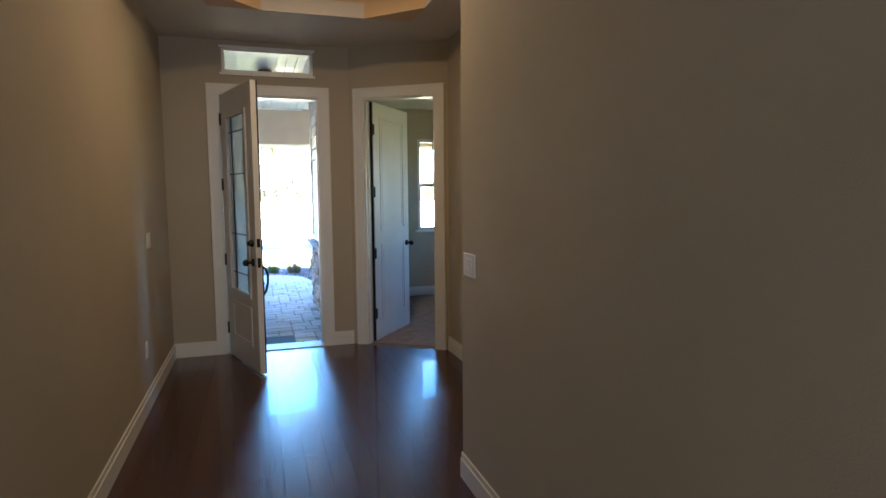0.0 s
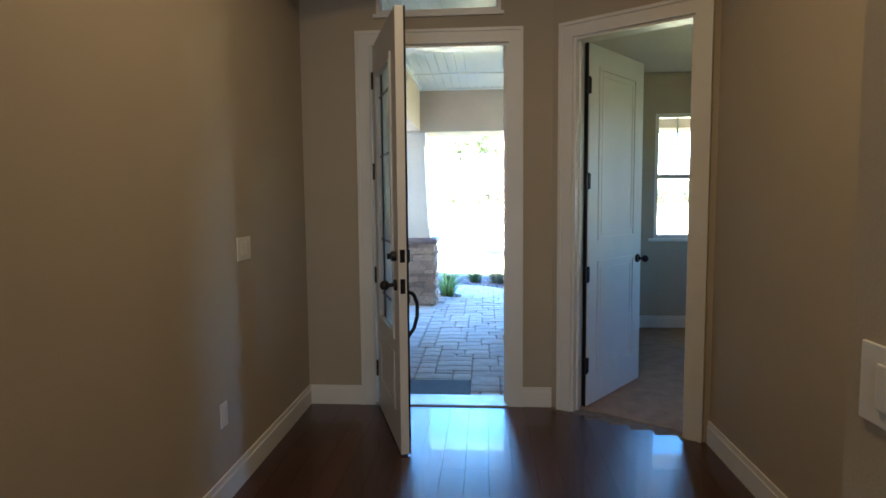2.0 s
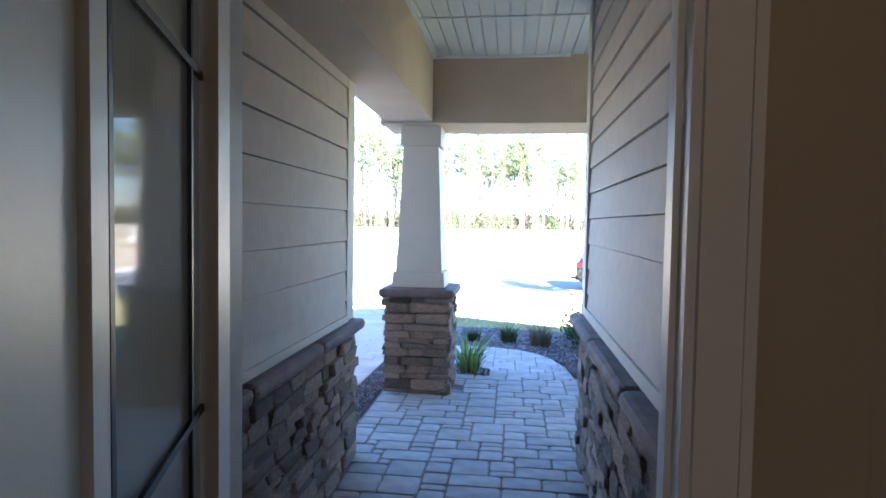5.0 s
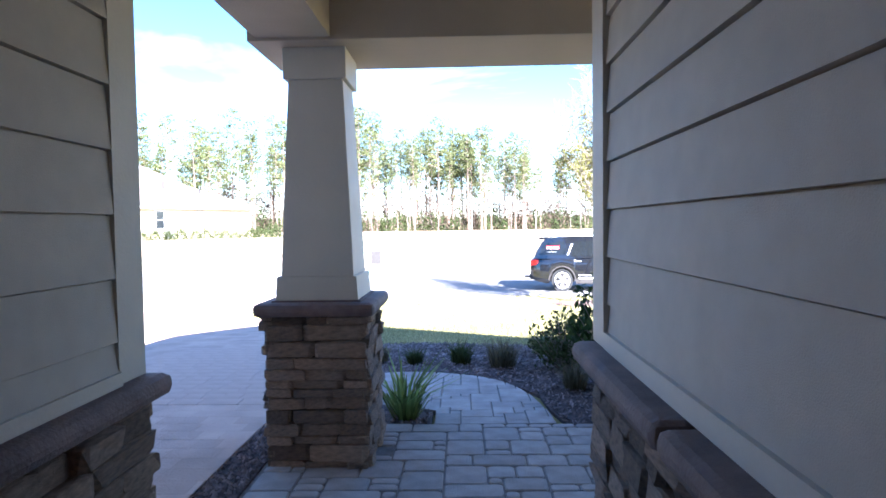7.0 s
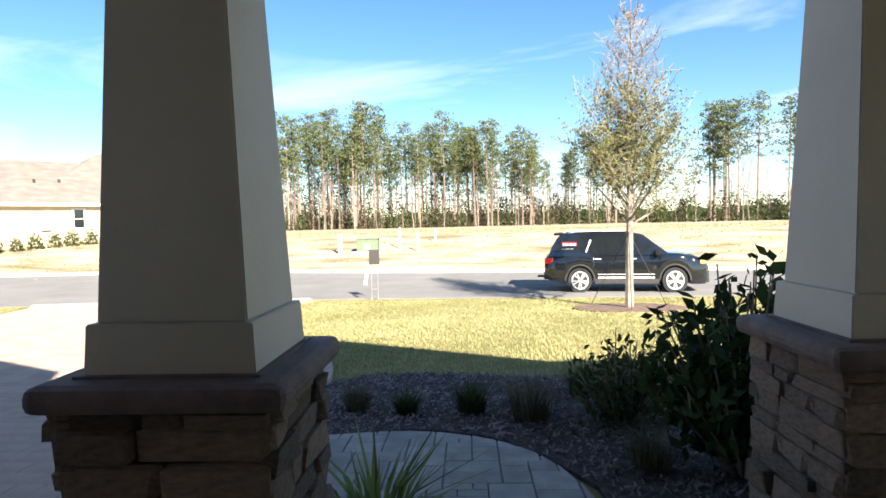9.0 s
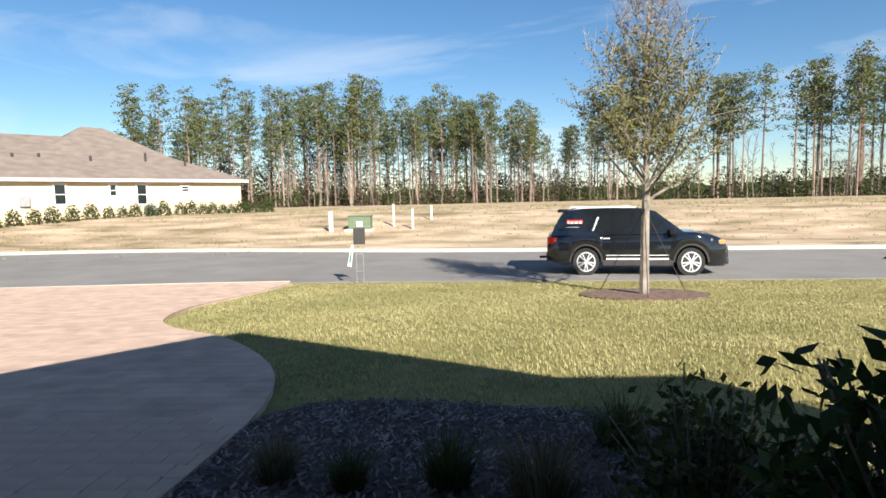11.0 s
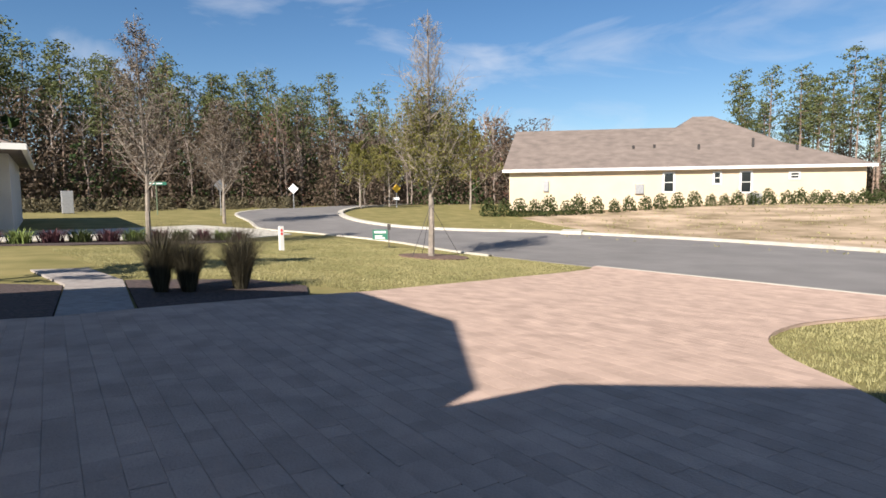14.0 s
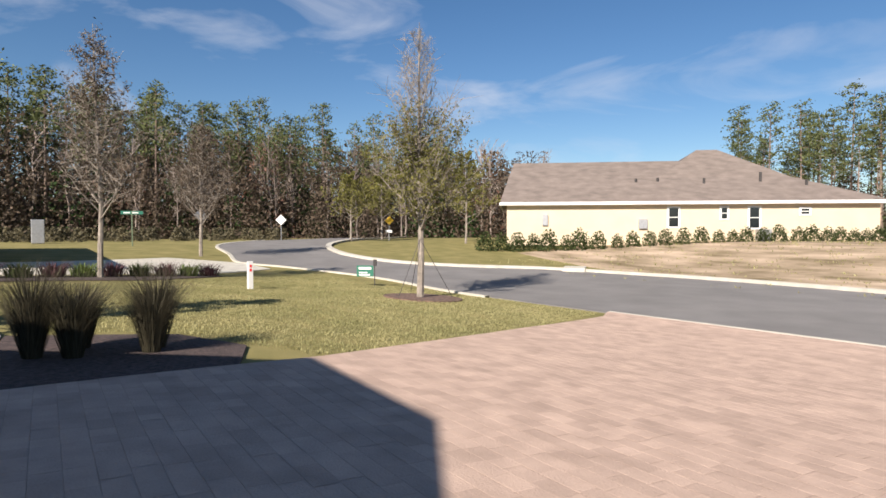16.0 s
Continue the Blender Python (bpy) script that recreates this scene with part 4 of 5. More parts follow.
for tree, dirs in ((t1, (0.3, 2.4, 4.5)), (t2, (0.8, 2.9, 5.0))):
    for a in dirs:
        part("guy_strap", rod((0, 0, 1.7), (0.95 * math.cos(a), 0.95 * math.sin(a), 0.02), 0.009, 0.009, 5), M_DARK, tree)

# magnolia at the edge of the drive
mg = empty("magnolia_tree", pose(-12.3, 9.9, ground_z(-12.3, 9.9) - 0.03), "dark glossy magnolia tree beside the shaded bed", "tree")
wood, (lv, lf) = branch_tree(31, 5.4, 0.09, 0.5, 1.3, 26, 9, (0.1, 1.1), 14, 0.10, 0.7)
part("trunk", wood, M_GREYBARK, mg)
obj("crown", mesh_of("crown", lv, lf, M_DKLEAF), mg)


def pine(seed, h):
    r = random.Random(seed)
    bm = bmesh.new()
    p, segs = Vector((0, 0, -0.3)), 5
    lean = Vector((r.uniform(-0.4, 0.4), r.uniform(-0.4, 0.4), 0))
    spine = [p.copy()]
    for i in range(segs):
        q = Vector((lean.x * (i + 1) / segs, lean.y * (i + 1) / segs, h * (i + 1) / segs))
        add_rod(bm, p, q, 0.19 * (1 - i / segs * 0.8), 0.19 * (1 - (i + 1) / segs * 0.8), 6)
        p = q
    pts = []
    low = r.uniform(0.34, 0.6)
    for k in range(26):
        f = low + (1 - low) * (k / 25) ** 0.9
        a = k * 2.4 + r.random()
        ln = (1.15 - f) * h * 0.155 * r.uniform(0.4, 1.4) + 0.45
        base = Vector((lean.x * f, lean.y * f, h * f))
        tip = base + Vector((math.cos(a), math.sin(a), r.uniform(0.0, 0.5))) * ln
        add_rod(bm, base, tip, 0.045, 0.015, 3)
        for c in range(3):
            o = base.lerp(tip, 0.55 + 0.25 * c) + Vector((0, 0, r.uniform(-0.1, 0.3)))
            s = r.uniform(0.25, 0.6)
            pts += [o + Vector((r.gauss(0, s), r.gauss(0, s), r.gauss(0, s * 0.45))) for _ in range(15)]
    for _ in range(7):
        z = r.uniform(0.2, low) * h
        a = r.random() * 6.28
        add_rod(bm, (0, 0, z), (math.cos(a) * 0.9, math.sin(a) * 0.9, z + 0.15), 0.03, 0.01, 3)
    me = bpy.data.meshes.new("trunk")
    bm.to_mesh(me)
    bm.free()
    me.materials.append(M_BARK)
    return me, mesh_of("crown", *leaves(pts, 0.2, r, 0.3), M_PINE)


PINES = [pine(100 + i, 18.0) for i in range(7)]
rng = random.Random(77)


def plant_pine(x, y, h):
    me, cr = rng.choice(PINES)
    k = h / 18.0
    t = empty("pine_tree", pose(x, y, ground_z(x, y) - 0.05, 0, 0, rng.uniform(0, 360)) @ Matrix.Diagonal((k * rng.uniform(0.85, 1.1), k, k, 1)), "tall slender pine with a high sparse crown", "tree", "pine wood")
    obj("trunk", me, t)
    obj("crown", cr, t)


# the wood behind the sandy lot, thinning out to a gap, and the wood along the street bend
for i in range(130):
    f = rng.random()
    x = -56 + 70 * f
    y = 97 + 10 * (1 - abs(f - 0.6)) + rng.uniform(0, 14)
    top = 19.5 - 6.5 * max(0, f - 0.6) / 0.4
    plant_pine(x, y, top * rng.uniform(0.62, 1.12))
for i in range(55):
    x = rng.uniform(17, 75)
    plant_pine(x, 112 - 0.45 * (x - 17) + rng.uniform(-3, 8), (12 + min(7, (x - 17) * 0.3)) * rng.uniform(0.85, 1.05))
for i in range(112):
    f = rng.random()
    y = -6 + 68 * f
    x = -74 + 12 * max(0, f - 0.5) + rng.uniform(-16, 2)
    plant_pine(x, y, (18.5 - 6.0 * f) * rng.uniform(0.75, 1.12))


def sapling(seed):
    """A slender leafless hardwood with steep branches."""
    r = random.Random(seed)
    bm = bmesh.new()
    p, rad = Vector((0, 0, -0.2)), 0.13
    for i in range(8):
        q = p + Vector((r.uniform(-0.25, 0.25), r.uniform(-0.25, 0.25), 1.5))
        add_rod(bm, p, q, rad, rad * 0.85, 5)
        if i > 1:
            for _ in range(4):
                a, ln = r.random() * 6.283, r.uniform(0.8, 2.2)
                e = p.lerp(q, r.random())
                t = e + Vector((math.cos(a) * 0.6, math.sin(a) * 0.6, r.uniform(0.5, 1.1))) * ln
                add_rod(bm, e, t, 0.045, 0.02, 3)
                for _ in range(3):
                    u = e.lerp(t, r.uniform(0.4, 1))
                    add_rod(bm, u, u + Vector((r.gauss(0, 0.4), r.gauss(0, 0.4), r.uniform(0.2, 0.9))), 0.02, 0.012, 3)
        p, rad = q, rad * 0.85
    me = bpy.data.meshes.new("trunk")
    bm.to_mesh(me)
    bm.free()
    me.materials.append(M_SAPLING)
    return me


SAPLINGS = [sapling(300 + i) for i in range(5)]
srng = random.Random(78)
for i in range(210):
    if i < 120:
        y = srng.uniform(-8, 64)
        x = -70 + 0.35 * max(0, y - 28) + srng.uniform(-16, 3)
    else:
        x = srng.uniform(-60, 60)
        y = 108 - 0.3 * max(0, x - 14) + srng.uniform(-8, 14)
    k = srng.uniform(0.5, 1.0) * (1 if i < 120 else 0.8)
    t = empty("bare_tree", pose(x, y, ground_z(x, y) - 0.05, 0, 0, srng.uniform(0, 360)) @ Matrix.Scale(k, 4), "slender leafless grey hardwood among the pines", "tree", "bare hardwoods")
    obj("trunk", srng.choice(SAPLINGS), t)


def thicket(name, spots, size, n, leaf, mat, label, flat=0.8):
    r = random.Random(len(spots))
    pts = []
    for x, y, s in spots:
        z = ground_z(x, y)
        for _ in range(n):
            a, o, h = r.random() * 6.283, r.random() ** 0.5, r.random() ** 1.3
            o *= s * 0.6 * (1.05 - h * 0.8)
            pts.append((x + o * math.cos(a), y + o * math.sin(a), z + h * s * flat * 1.7))
    return tagged(obj(name, mesh_of(name, *leaves(pts, leaf, r), mat)), label, "undergrowth", "", "stuff")


thicket("brown_undergrowth", [(rng.uniform(-84, -66) + max(0, (y - 28) * 0.35), y, rng.uniform(3.0, 8.5)) for y in np.linspace(-10, 66, 170)], 0, 520, 0.21, M_BROWNLEAF, "tangled brown leafless undergrowth under the pines", 0.8)
thicket("deep_wood", [(rng.uniform(-108, -90) + max(0, (y - 28) * 0.35), y, rng.uniform(7, 12)) for y in np.linspace(-25, 80, 130)], 0, 330, 0.45, M_BROWNLEAF, "dense brown leafless wood behind the pines", 0.7)
thicket("dark_undergrowth", [(rng.uniform(-82, -68) + max(0, (y - 28) * 0.35), y, rng.uniform(2.0, 5.5)) for y in np.linspace(-10, 66, 70)], 0, 260, 0.22, M_DKLEAF, "dark evergreen undergrowth below the pines", 0.8)
thicket("back_undergrowth", [(x, 112 + rng.uniform(-6, 14), rng.uniform(2.0, 6.5)) for x in np.linspace(-62, 18, 120)], 0, 220, 0.22, M_BROWNLEAF, "brown and green brush below the far pines", 0.7)
thicket("back_green_brush", [(x, 108 - max(0, x - 14) * 0.3 + rng.uniform(-4, 8), rng.uniform(1.2, 3.4)) for x in np.linspace(-60, 80, 130)], 0, 150, 0.22, M_HEDGE, "low green brush below the far pines", 0.7)
thicket("straw_verge", [(rng.uniform(-62, -52), y, 1.0) for y in np.linspace(4, 32, 60)], 0, 160, 0.14, M_STRAW, "tall dry straw grass along the wood", 0.6)
thicket("red_undergrowth", [(srng.uniform(-80, -67) + max(0, (y - 28) * 0.35), y, srng.uniform(4, 8)) for y in (8, 9, 19, 22, 31, 33, 46, 58)], 0, 420, 0.2, M_REDLEAF, "reddish dry leaved small trees in the wood", 0.8)
thicket("tall_brush", [(x, 116 + srng.uniform(-4, 12), srng.uniform(5, 9)) for x in np.linspace(-64, -22, 60)], 0, 300, 0.24, M_BROWNLEAF, "tall brown brush between the far pines", 0.75)
thicket("side_brush", [(x, 120 - 0.45 * (x - 17) + srng.uniform(-6, 8), srng.uniform(2.0, 5.0)) for x in np.linspace(10, 82, 110)], 0, 200, 0.2, M_BROWNLEAF, "brown brush below the thin pines", 0.7)
# far wooded ridge that closes the horizon
fv, ff = [], []
rr = random.Random(4)
for i in range(241):
    a = math.pi * 2 * i / 240
    h = 9 + 8 * rr.random()
    fv += [(380 * math.cos(a), 380 * math.sin(a) + 20, -2), (380 * math.cos(a), 380 * math.sin(a) + 20, h * 0.55)]
    if i:
        ff.append((2 * i - 2, 2 * i, 2 * i + 1, 2 * i - 1))
tagged(obj("backdrop", mesh_of("backdrop", fv, ff, M_HEDGE)), "distant dark tree line on the horizon", "tree line", "", "structure")

# ---- far house ----
P0, P1 = Vector((-35.8, 40.9)), Vector((-19.25, 59.9))
hd = (P1 - P0).normalized()
hn = Vector((-hd.y, hd.x))
HM = Matrix(((hd.x, hn.x, 0, P0.x), (hd.y, hn.y, 0, P0.y), (0, 0, 1, 0.45), (0, 0, 0, 1)))
HL = (P1 - P0).length
hs = empty("house", HM, "long cream stucco single-storey house with brown shingle roof", "house")
part("wall", box((0, 0, -0.3), (HL, 12, 2.72)), M_STUCCO, hs)


def hip(lo, hi, z0, z1, inset_a, inset_b):
    bm = bmesh.new()
    my = (lo[1] + hi[1]) / 2
    v = [bm.verts.new(c) for c in ((lo[0], lo[1], z0), (hi[0], lo[1], z0), (hi[0], hi[1], z0), (lo[0], hi[1], z0), (lo[0] + inset_a, my, z1), (hi[0] - inset_b, my, z1))]
    for f in ((0, 1, 5, 4), (1, 2, 5), (2, 3, 4, 5), (3, 0, 4), (3, 2, 1, 0)):
        bm.faces.new([v[i] for i in f])
    return bm


part("roof", hip((-0.5, -0.45), (HL + 0.5, 12.5), 2.80, 6.35, 1.0, 9.0), M_ROOF, hs)
part("roof_gable", hip((9.0, 0.8), (HL - 2.0, 13.0), 3.2, 7.3, 6.2, 6.4), M_ROOF, hs)
part("fascia", boxes(((-0.5, -0.47, 2.60), (HL + 0.5, -0.43, 2.82)), ((-0.54, -0.47, 2.60), (-0.5, 12.5, 2.82))), M_WHITE, hs)
part("soffit", box((-0.5, -0.43, 2.70), (HL + 0.5, 0.0, 2.74)), M_WHITE, hs)


def house_window(x, z0, z1, w, dark=True):
    wn = part("window", box((x - w / 2 - 0.14, -0.05, z0 - 0.12), (x + w / 2 + 0.14, -0.01, z1 + 0.12)), M_WHITE, hs, "white trimmed window")
    mid = (z0 + z1) / 2
    for a, b in ((z0, mid - 0.03), (mid + 0.03, z1)):
        part("pane", box((x - w / 2, -0.065, a), (x + w / 2, -0.052, b)), M_WINDOWDK, wn)


for x, z0, z1, w in ((11.7, 1.05, 2.35, 0.62), (15.1, 1.6, 2.35, 0.36), (17.1, 0.95, 2.35, 0.62), (20.4, 1.9, 2.25, 0.5)):
    house_window(x, z0, z1, w)
part("meter_box", box((2.55, -0.14, 1.15), (2.95, 0.0, 1.95), 0.01), M_STEEL, hs)
part("utility_box", box((9.3, -0.2, 0.9), (9.9, 0.0, 1.6), 0.01), M_STEEL, hs)
for x, y, z in ((9.6, 2.5, 4.55), (11.2, 2.6, 4.6), (18.4, 2.4, 4.9), (14.4, 2.2, 4.5), (21.3, 1.8, 4.3)):
    part("roof_vent", rod((x, y, z - 0.6), (x, y, z + 0.12), 0.09), M_DARK, hs)
part("air_conditioner", box((17.0, -1.2, -0.05), (17.8, -0.4, 0.85), 0.03), M_STEEL, hs)


def shrub(seed, n, size, mat, sx=1.0, sz=1.0):
    r = random.Random(seed)
    pts = []
    for _ in range(n):
        a, u = r.random() * 6.283, r.random()
        rad = 0.5 * r.uniform(0.55, 1.05)
        pts.append((math.cos(a) * math.sqrt(1 - u * u) * rad * sx, math.sin(a) * math.sqrt(1 - u * u) * rad * sx, u * rad * 2 * sz))
    return mesh_of("foliage", *leaves(pts, size, r), mat)


SHRUBS = [shrub(i, 420, 0.085, M_HEDGE) for i in range(4)]
rng = random.Random(19)
x = -1.5
while x < HL + 1.5:
    s = rng.uniform(0.75, 1.05) if x > 6.5 else rng.uniform(0.95, 1.35)
    if not 8.9 < x < 9.4:
        q = HM @ Vector((x, -1.9, 0))
        t = empty("hedge_shrub", pose(q.x, q.y, ground_z(q.x, q.y) - 0.05, 0, 0, rng.uniform(0, 360)) @ Matrix.Scale(s * 1.12, 4), "round clipped green foundation shrub", "shrub", "foundation shrubs")
        obj("foliage", rng.choice(SHRUBS), t)
    x += s * 0.95 if x > 18 or x < 6 else s * 1.15

# ---- next house at the left ----
nh = empty("house", Matrix.Translation((0, 0, 0)), "pale grey house with stone veneer corner and dark roof", "house")
part("wall", box((-38, -4, -0.3), (-28.3, 10.4, 3.0)), M_GREYWALL, nh)
part("porch_wall", box((-28.3, -4, -0.3), (-25.2, 9.2, 2.9)), M_WHITE, nh)
part("roof", hip((-38.6, -4.6), (-24.8, 11.0), 3.0, 6.0, 6.5, 6.5), M_ROOF, nh)
part("fascia", boxes(((-38.6, 10.9, 2.9), (-24.75, 11.05, 3.1)), ((-24.85, -4.6, 2.9), (-24.75, 10.9, 3.1))), M_WHITE, nh)

# ---- vehicle ----
suv = empty("suv", pose(4.74, 26.1, ground_z(4.74, 26.1) - 0.02, 0, 0, -9.5) @ Matrix.Diagonal((0.92, 1, 1, 1)), "black sport utility vehicle parked at the street side", "car")
def lerp_table(table, x):
    for (xa, a), (xb, b) in zip(table, table[1:]):
        if x <= xb:
            return a + (b - a) * smooth((x - xa) / (xb - xa))
    return table[-1][1]


def loft_body():
    """Car body as rings along its length, with wheel arches and a rounded nose and tail."""
    top = [(-2.52, 0.98), (-2.40, 1.10), (1.15, 1.14), (1.5, 1.13), (2.0, 1.06), (2.32, 0.95), (2.50, 0.74)]
    half = [(-2.52, 0.80), (-2.40, 0.90), (-2.0, 0.965), (1.6, 0.965), (2.1, 0.90), (2.38, 0.76), (2.50, 0.60)]
    low = [(-2.52, 0.46), (-2.35, 0.34), (-1.95, 0.27), (1.95, 0.25), (2.35, 0.24), (2.50, 0.34)]
    xs = sorted({-2.52, -2.49, -2.44, -2.36, -2.2, 2.15, 2.28, 2.38, 2.45, 2.49, 2.50, *[round(v, 3) for v in np.arange(-2.0, 2.1, 0.1)], *[round(c + 0.44 * math.cos(k * math.pi / 12), 3) for c in (-1.41, 1.45) for k in range(13)]})
    bm = bmesh.new()
    rings = []
    for x in xs:
        z0, z1, w = lerp_table(low, x), lerp_table(top, x), lerp_table(half, x)
        for c in (-1.41, 1.45):
            if abs(x - c) < 0.44:
                z0 = max(z0, 0.36 + math.sqrt(0.44 ** 2 - (x - c) ** 2))
        ring = []
        for f, g in ((0.0, 0.975), (0.16, 1.0), (0.45, 1.0), (0.72, 0.985), (0.90, 0.95), (0.97, 0.90), (1.0, 0.78)):
            ring.append((x, -w * g, z0 + (z1 - z0) * f))
        ring += [(x, 0.0, z1 + 0.03)] + [(px, -py, pz) for px, py, pz in ring[::-1]]
        rings.append([bm.verts.new(p) for p in ring])
    n = len(rings[0])
    for ra, rb in zip(rings, rings[1:]):
        for k in range(n):
            bm.faces.new((ra[k], ra[(k + 1) % n], rb[(k + 1) % n], rb[k]))
    bm.faces.new(rings[0])
    bm.faces.new(rings[-1][::-1])
    return bm


def smoothed(ob):
    ob.data.polygons.foreach_set("use_smooth", [True] * len(ob.data.polygons))
    return ob


smoothed(part("body", loft_body(), M_CARBLACK, suv))
cab = [(-2.40, 1.06), (-2.30, 1.32), (-2.12, 1.60), (-1.98, 1.72), (-1.5, 1.775), (-0.8, 1.79), (0.1, 1.765), (0.48, 1.69), (0.9, 1.40), (1.30, 1.10)]
bm = prism(cab, -0.92, 0.92, "y")
for v in bm.verts:
    v.co.y *= 1 - 0.19 * max(0, (v.co.z - 1.08) / 0.7)
rim = [e for e in bm.edges if e.verts[0].co.y * e.verts[1].co.y > 0 and min(v.co.z for v in e.verts) > 1.2]
bmesh.ops.bevel(bm, geom=rim, offset=0.07, segments=3, affect="EDGES", profile=0.6)
part("cabin", bm, M_CARBLACK, suv)


def car_glass(name, poly, sgn):
    bm = bmesh.new()
    vs = [bm.verts.new((x, sgn * (0.92 * (1 - 0.19 * (z - 1.08) / 0.7) + 0.005), z)) for x, z in poly]
    bm.faces.new(vs)
    ex = bmesh.ops.extrude_face_region(bm, geom=bm.faces[:])
    for v in ex["geom"]:
        if isinstance(v, bmesh.types.BMVert):
            v.co.y -= sgn * 0.006
    part(name, bm, M_CARGLASS, suv)


for sgn in (-1, 1):
    car_glass("rear_side_glass", [(-2.20, 1.20), (-2.04, 1.56), (-1.35, 1.63), (-1.22, 1.18)], sgn)
    car_glass("rear_door_glass", [(-1.12, 1.14), (-0.98, 1.62), (-0.18, 1.63), (-0.18, 1.14)], sgn)
    car_glass("front_door_glass", [(-0.08, 1.14), (-0.08, 1.65), (0.40, 1.61), (1.02, 1.16)], sgn)
    part("roof_rail", rod((-1.85, sgn * 0.70, 1.79), (0.0, sgn * 0.70, 1.79), 0.02, 0.02, 8), M_CHROME, suv, "bright silver roof rail")
    part("side_trim", box((-0.85, sgn * 0.972 - 0.012, 0.42), (0.85, sgn * 0.972 + 0.012, 0.47)), M_CHROME, suv, "chrome lower side strip")
    part("mirror", box((0.85, sgn * 1.02 - 0.09, 1.08), (1.0, sgn * 1.02 + 0.09, 1.24), 0.03), M_CARBLACK, suv)
    part("tail_lamp", box((-2.515, sgn * 0.78 - 0.12, 0.84), (-2.24, sgn * 0.78 + 0.135, 1.03), 0.02), M_REDLAMP, suv, "red tail lamp")
    part("headlight", box((2.10, sgn * 0.72 - 0.10, 0.80), (2.36, sgn * 0.72 + 0.10, 0.92), 0.03), M_AMBER, suv, "headlight with amber corner")
    for x in (-0.95, 0.12):
        part("door_handle", box((x, sgn * 0.955 - 0.02, 0.97), (x + 0.2, sgn * 0.955 + 0.025, 1.0), 0.006), M_CHROME, suv)
    part("pillar_trim", rod((-1.22, sgn * 0.905, 1.18), (-1.07, sgn * 0.83, 1.54), 0.024, 0.034, 6), M_CHROME, suv, "bright chrome pillar strip")
    part("lower_cladding", box((-0.95, sgn * 0.955 - 0.02, 0.26), (0.98, sgn * 0.955 + 0.02, 0.40), 0.015), M_DARK, suv, "dark plastic sill cladding")
    part("side_trim", box((-0.85, sgn * 0.972 - 0.012, 0.53), (0.85, sgn * 0.972 + 0.010, 0.55)), M_CHROME, suv, "chrome lower side strip")
    for x in (-1.41, 1.45):
        bm = bmesh.new()
        for k in range(14):
            p, q = k * math.pi / 14, (k + 1) * math.pi / 14
            add_rod(bm, (x + 0.455 * math.cos(p), sgn * 0.945, 0.36 + 0.455 * math.sin(p)), (x + 0.455 * math.cos(q), sgn * 0.945, 0.36 + 0.455 * math.sin(q)), 0.035, 0.035, 6)
        part("wheel_arch", bm, M_DARK, suv, "dark plastic wheel arch moulding")
        part("wheel_well", box((x - 0.42, sgn * 0.62 - 0.1, 0.3), (x + 0.42, sgn * 0.62 + 0.1, 0.75)), M_DARK, suv)
    for x in (-1.41, 1.45):
        wh = part("wheel", rod((x, sgn * 0.74, 0.36), (x, sgn * 0.955, 0.36), 0.37, 0.37, 28), M_RUBBER, suv, "black tyre")
        bm = rod((x, sgn * 0.90, 0.36), (x, sgn * 0.957, 0.36), 0.25, 0.25, 24)
        part("rim", bm, M_DARK, wh)
        bm = rod((x, sgn * 0.93, 0.36), (x, sgn * 0.99, 0.36), 0.06, 0.06, 12)
        for k in range(10):
            a = k * math.pi / 5 + (0.12 if k % 2 else -0.12)
            add_rod(bm, (x, sgn * 0.972, 0.36), (x + 0.245 * math.cos(a), sgn * 0.968, 0.36 + 0.245 * math.sin(a)), 0.022, 0.018, 5)
        for k in range(24):
            a, b = k * math.pi / 12, (k + 1) * math.pi / 12
            add_rod(bm, (x + 0.25 * math.cos(a), sgn * 0.96, 0.36 + 0.25 * math.sin(a)), (x + 0.25 * math.cos(b), sgn * 0.96, 0.36 + 0.25 * math.sin(b)), 0.02, 0.02, 5)
        part("spokes", bm, M_CHROME, wh, "bright alloy spokes")
bm = bmesh.new()
bm.faces.new([bm.verts.new(c) for c in ((0.53, -0.66, 1.675), (0.53, 0.66, 1.675), (1.26, 0.80, 1.145), (1.26, -0.80, 1.145))])
part("windscreen", bm, M_CARGLASS, suv)
part("bumper_rear", box((-2.55, -0.80, 0.38), (-2.40, 0.80, 0.60), 0.04), M_DARK, suv)
part("bumper_front", box((2.36, -0.66, 0.27), (2.515, 0.66, 0.46), 0.04), M_DARK, suv)
part("tow_bar", box((-2.78, -0.05, 0.38), (-2.54, 0.05, 0.44)), M_DARK, suv)
part("spoiler", box((-2.22, -0.72, 1.68), (-1.9, 0.72, 1.745), 0.02), M_CARBLACK, suv)
yd = -0.92 * (1 - 0.19 * 0.35 / 0.7) - 0.012
part("window_decal", boxes(((-1.95, yd - 0.006, 1.33), (-1.5, yd + 0.02, 1.48)), ), M_RED, suv, "red and white lettered window decal")
part("decal_bars", boxes(((-1.93, yd - 0.010, 1.38), (-1.88, yd - 0.006, 1.46)), ((-1.85, yd - 0.010, 1.38), (-1.76, yd - 0.006, 1.44)), ((-1.73, yd - 0.010, 1.38), (-1.63, yd - 0.006, 1.44)), ((-1.60, yd - 0.010, 1.38), (-1.53, yd - 0.006, 1.44)), ((-1.98, yd - 0.03, 1.27), (-1.6, yd - 0.02, 1.29)), ((-2.05, yd - 0.035, 1.22), (-1.65, yd - 0.025, 1.24))), M_WHITE, suv)

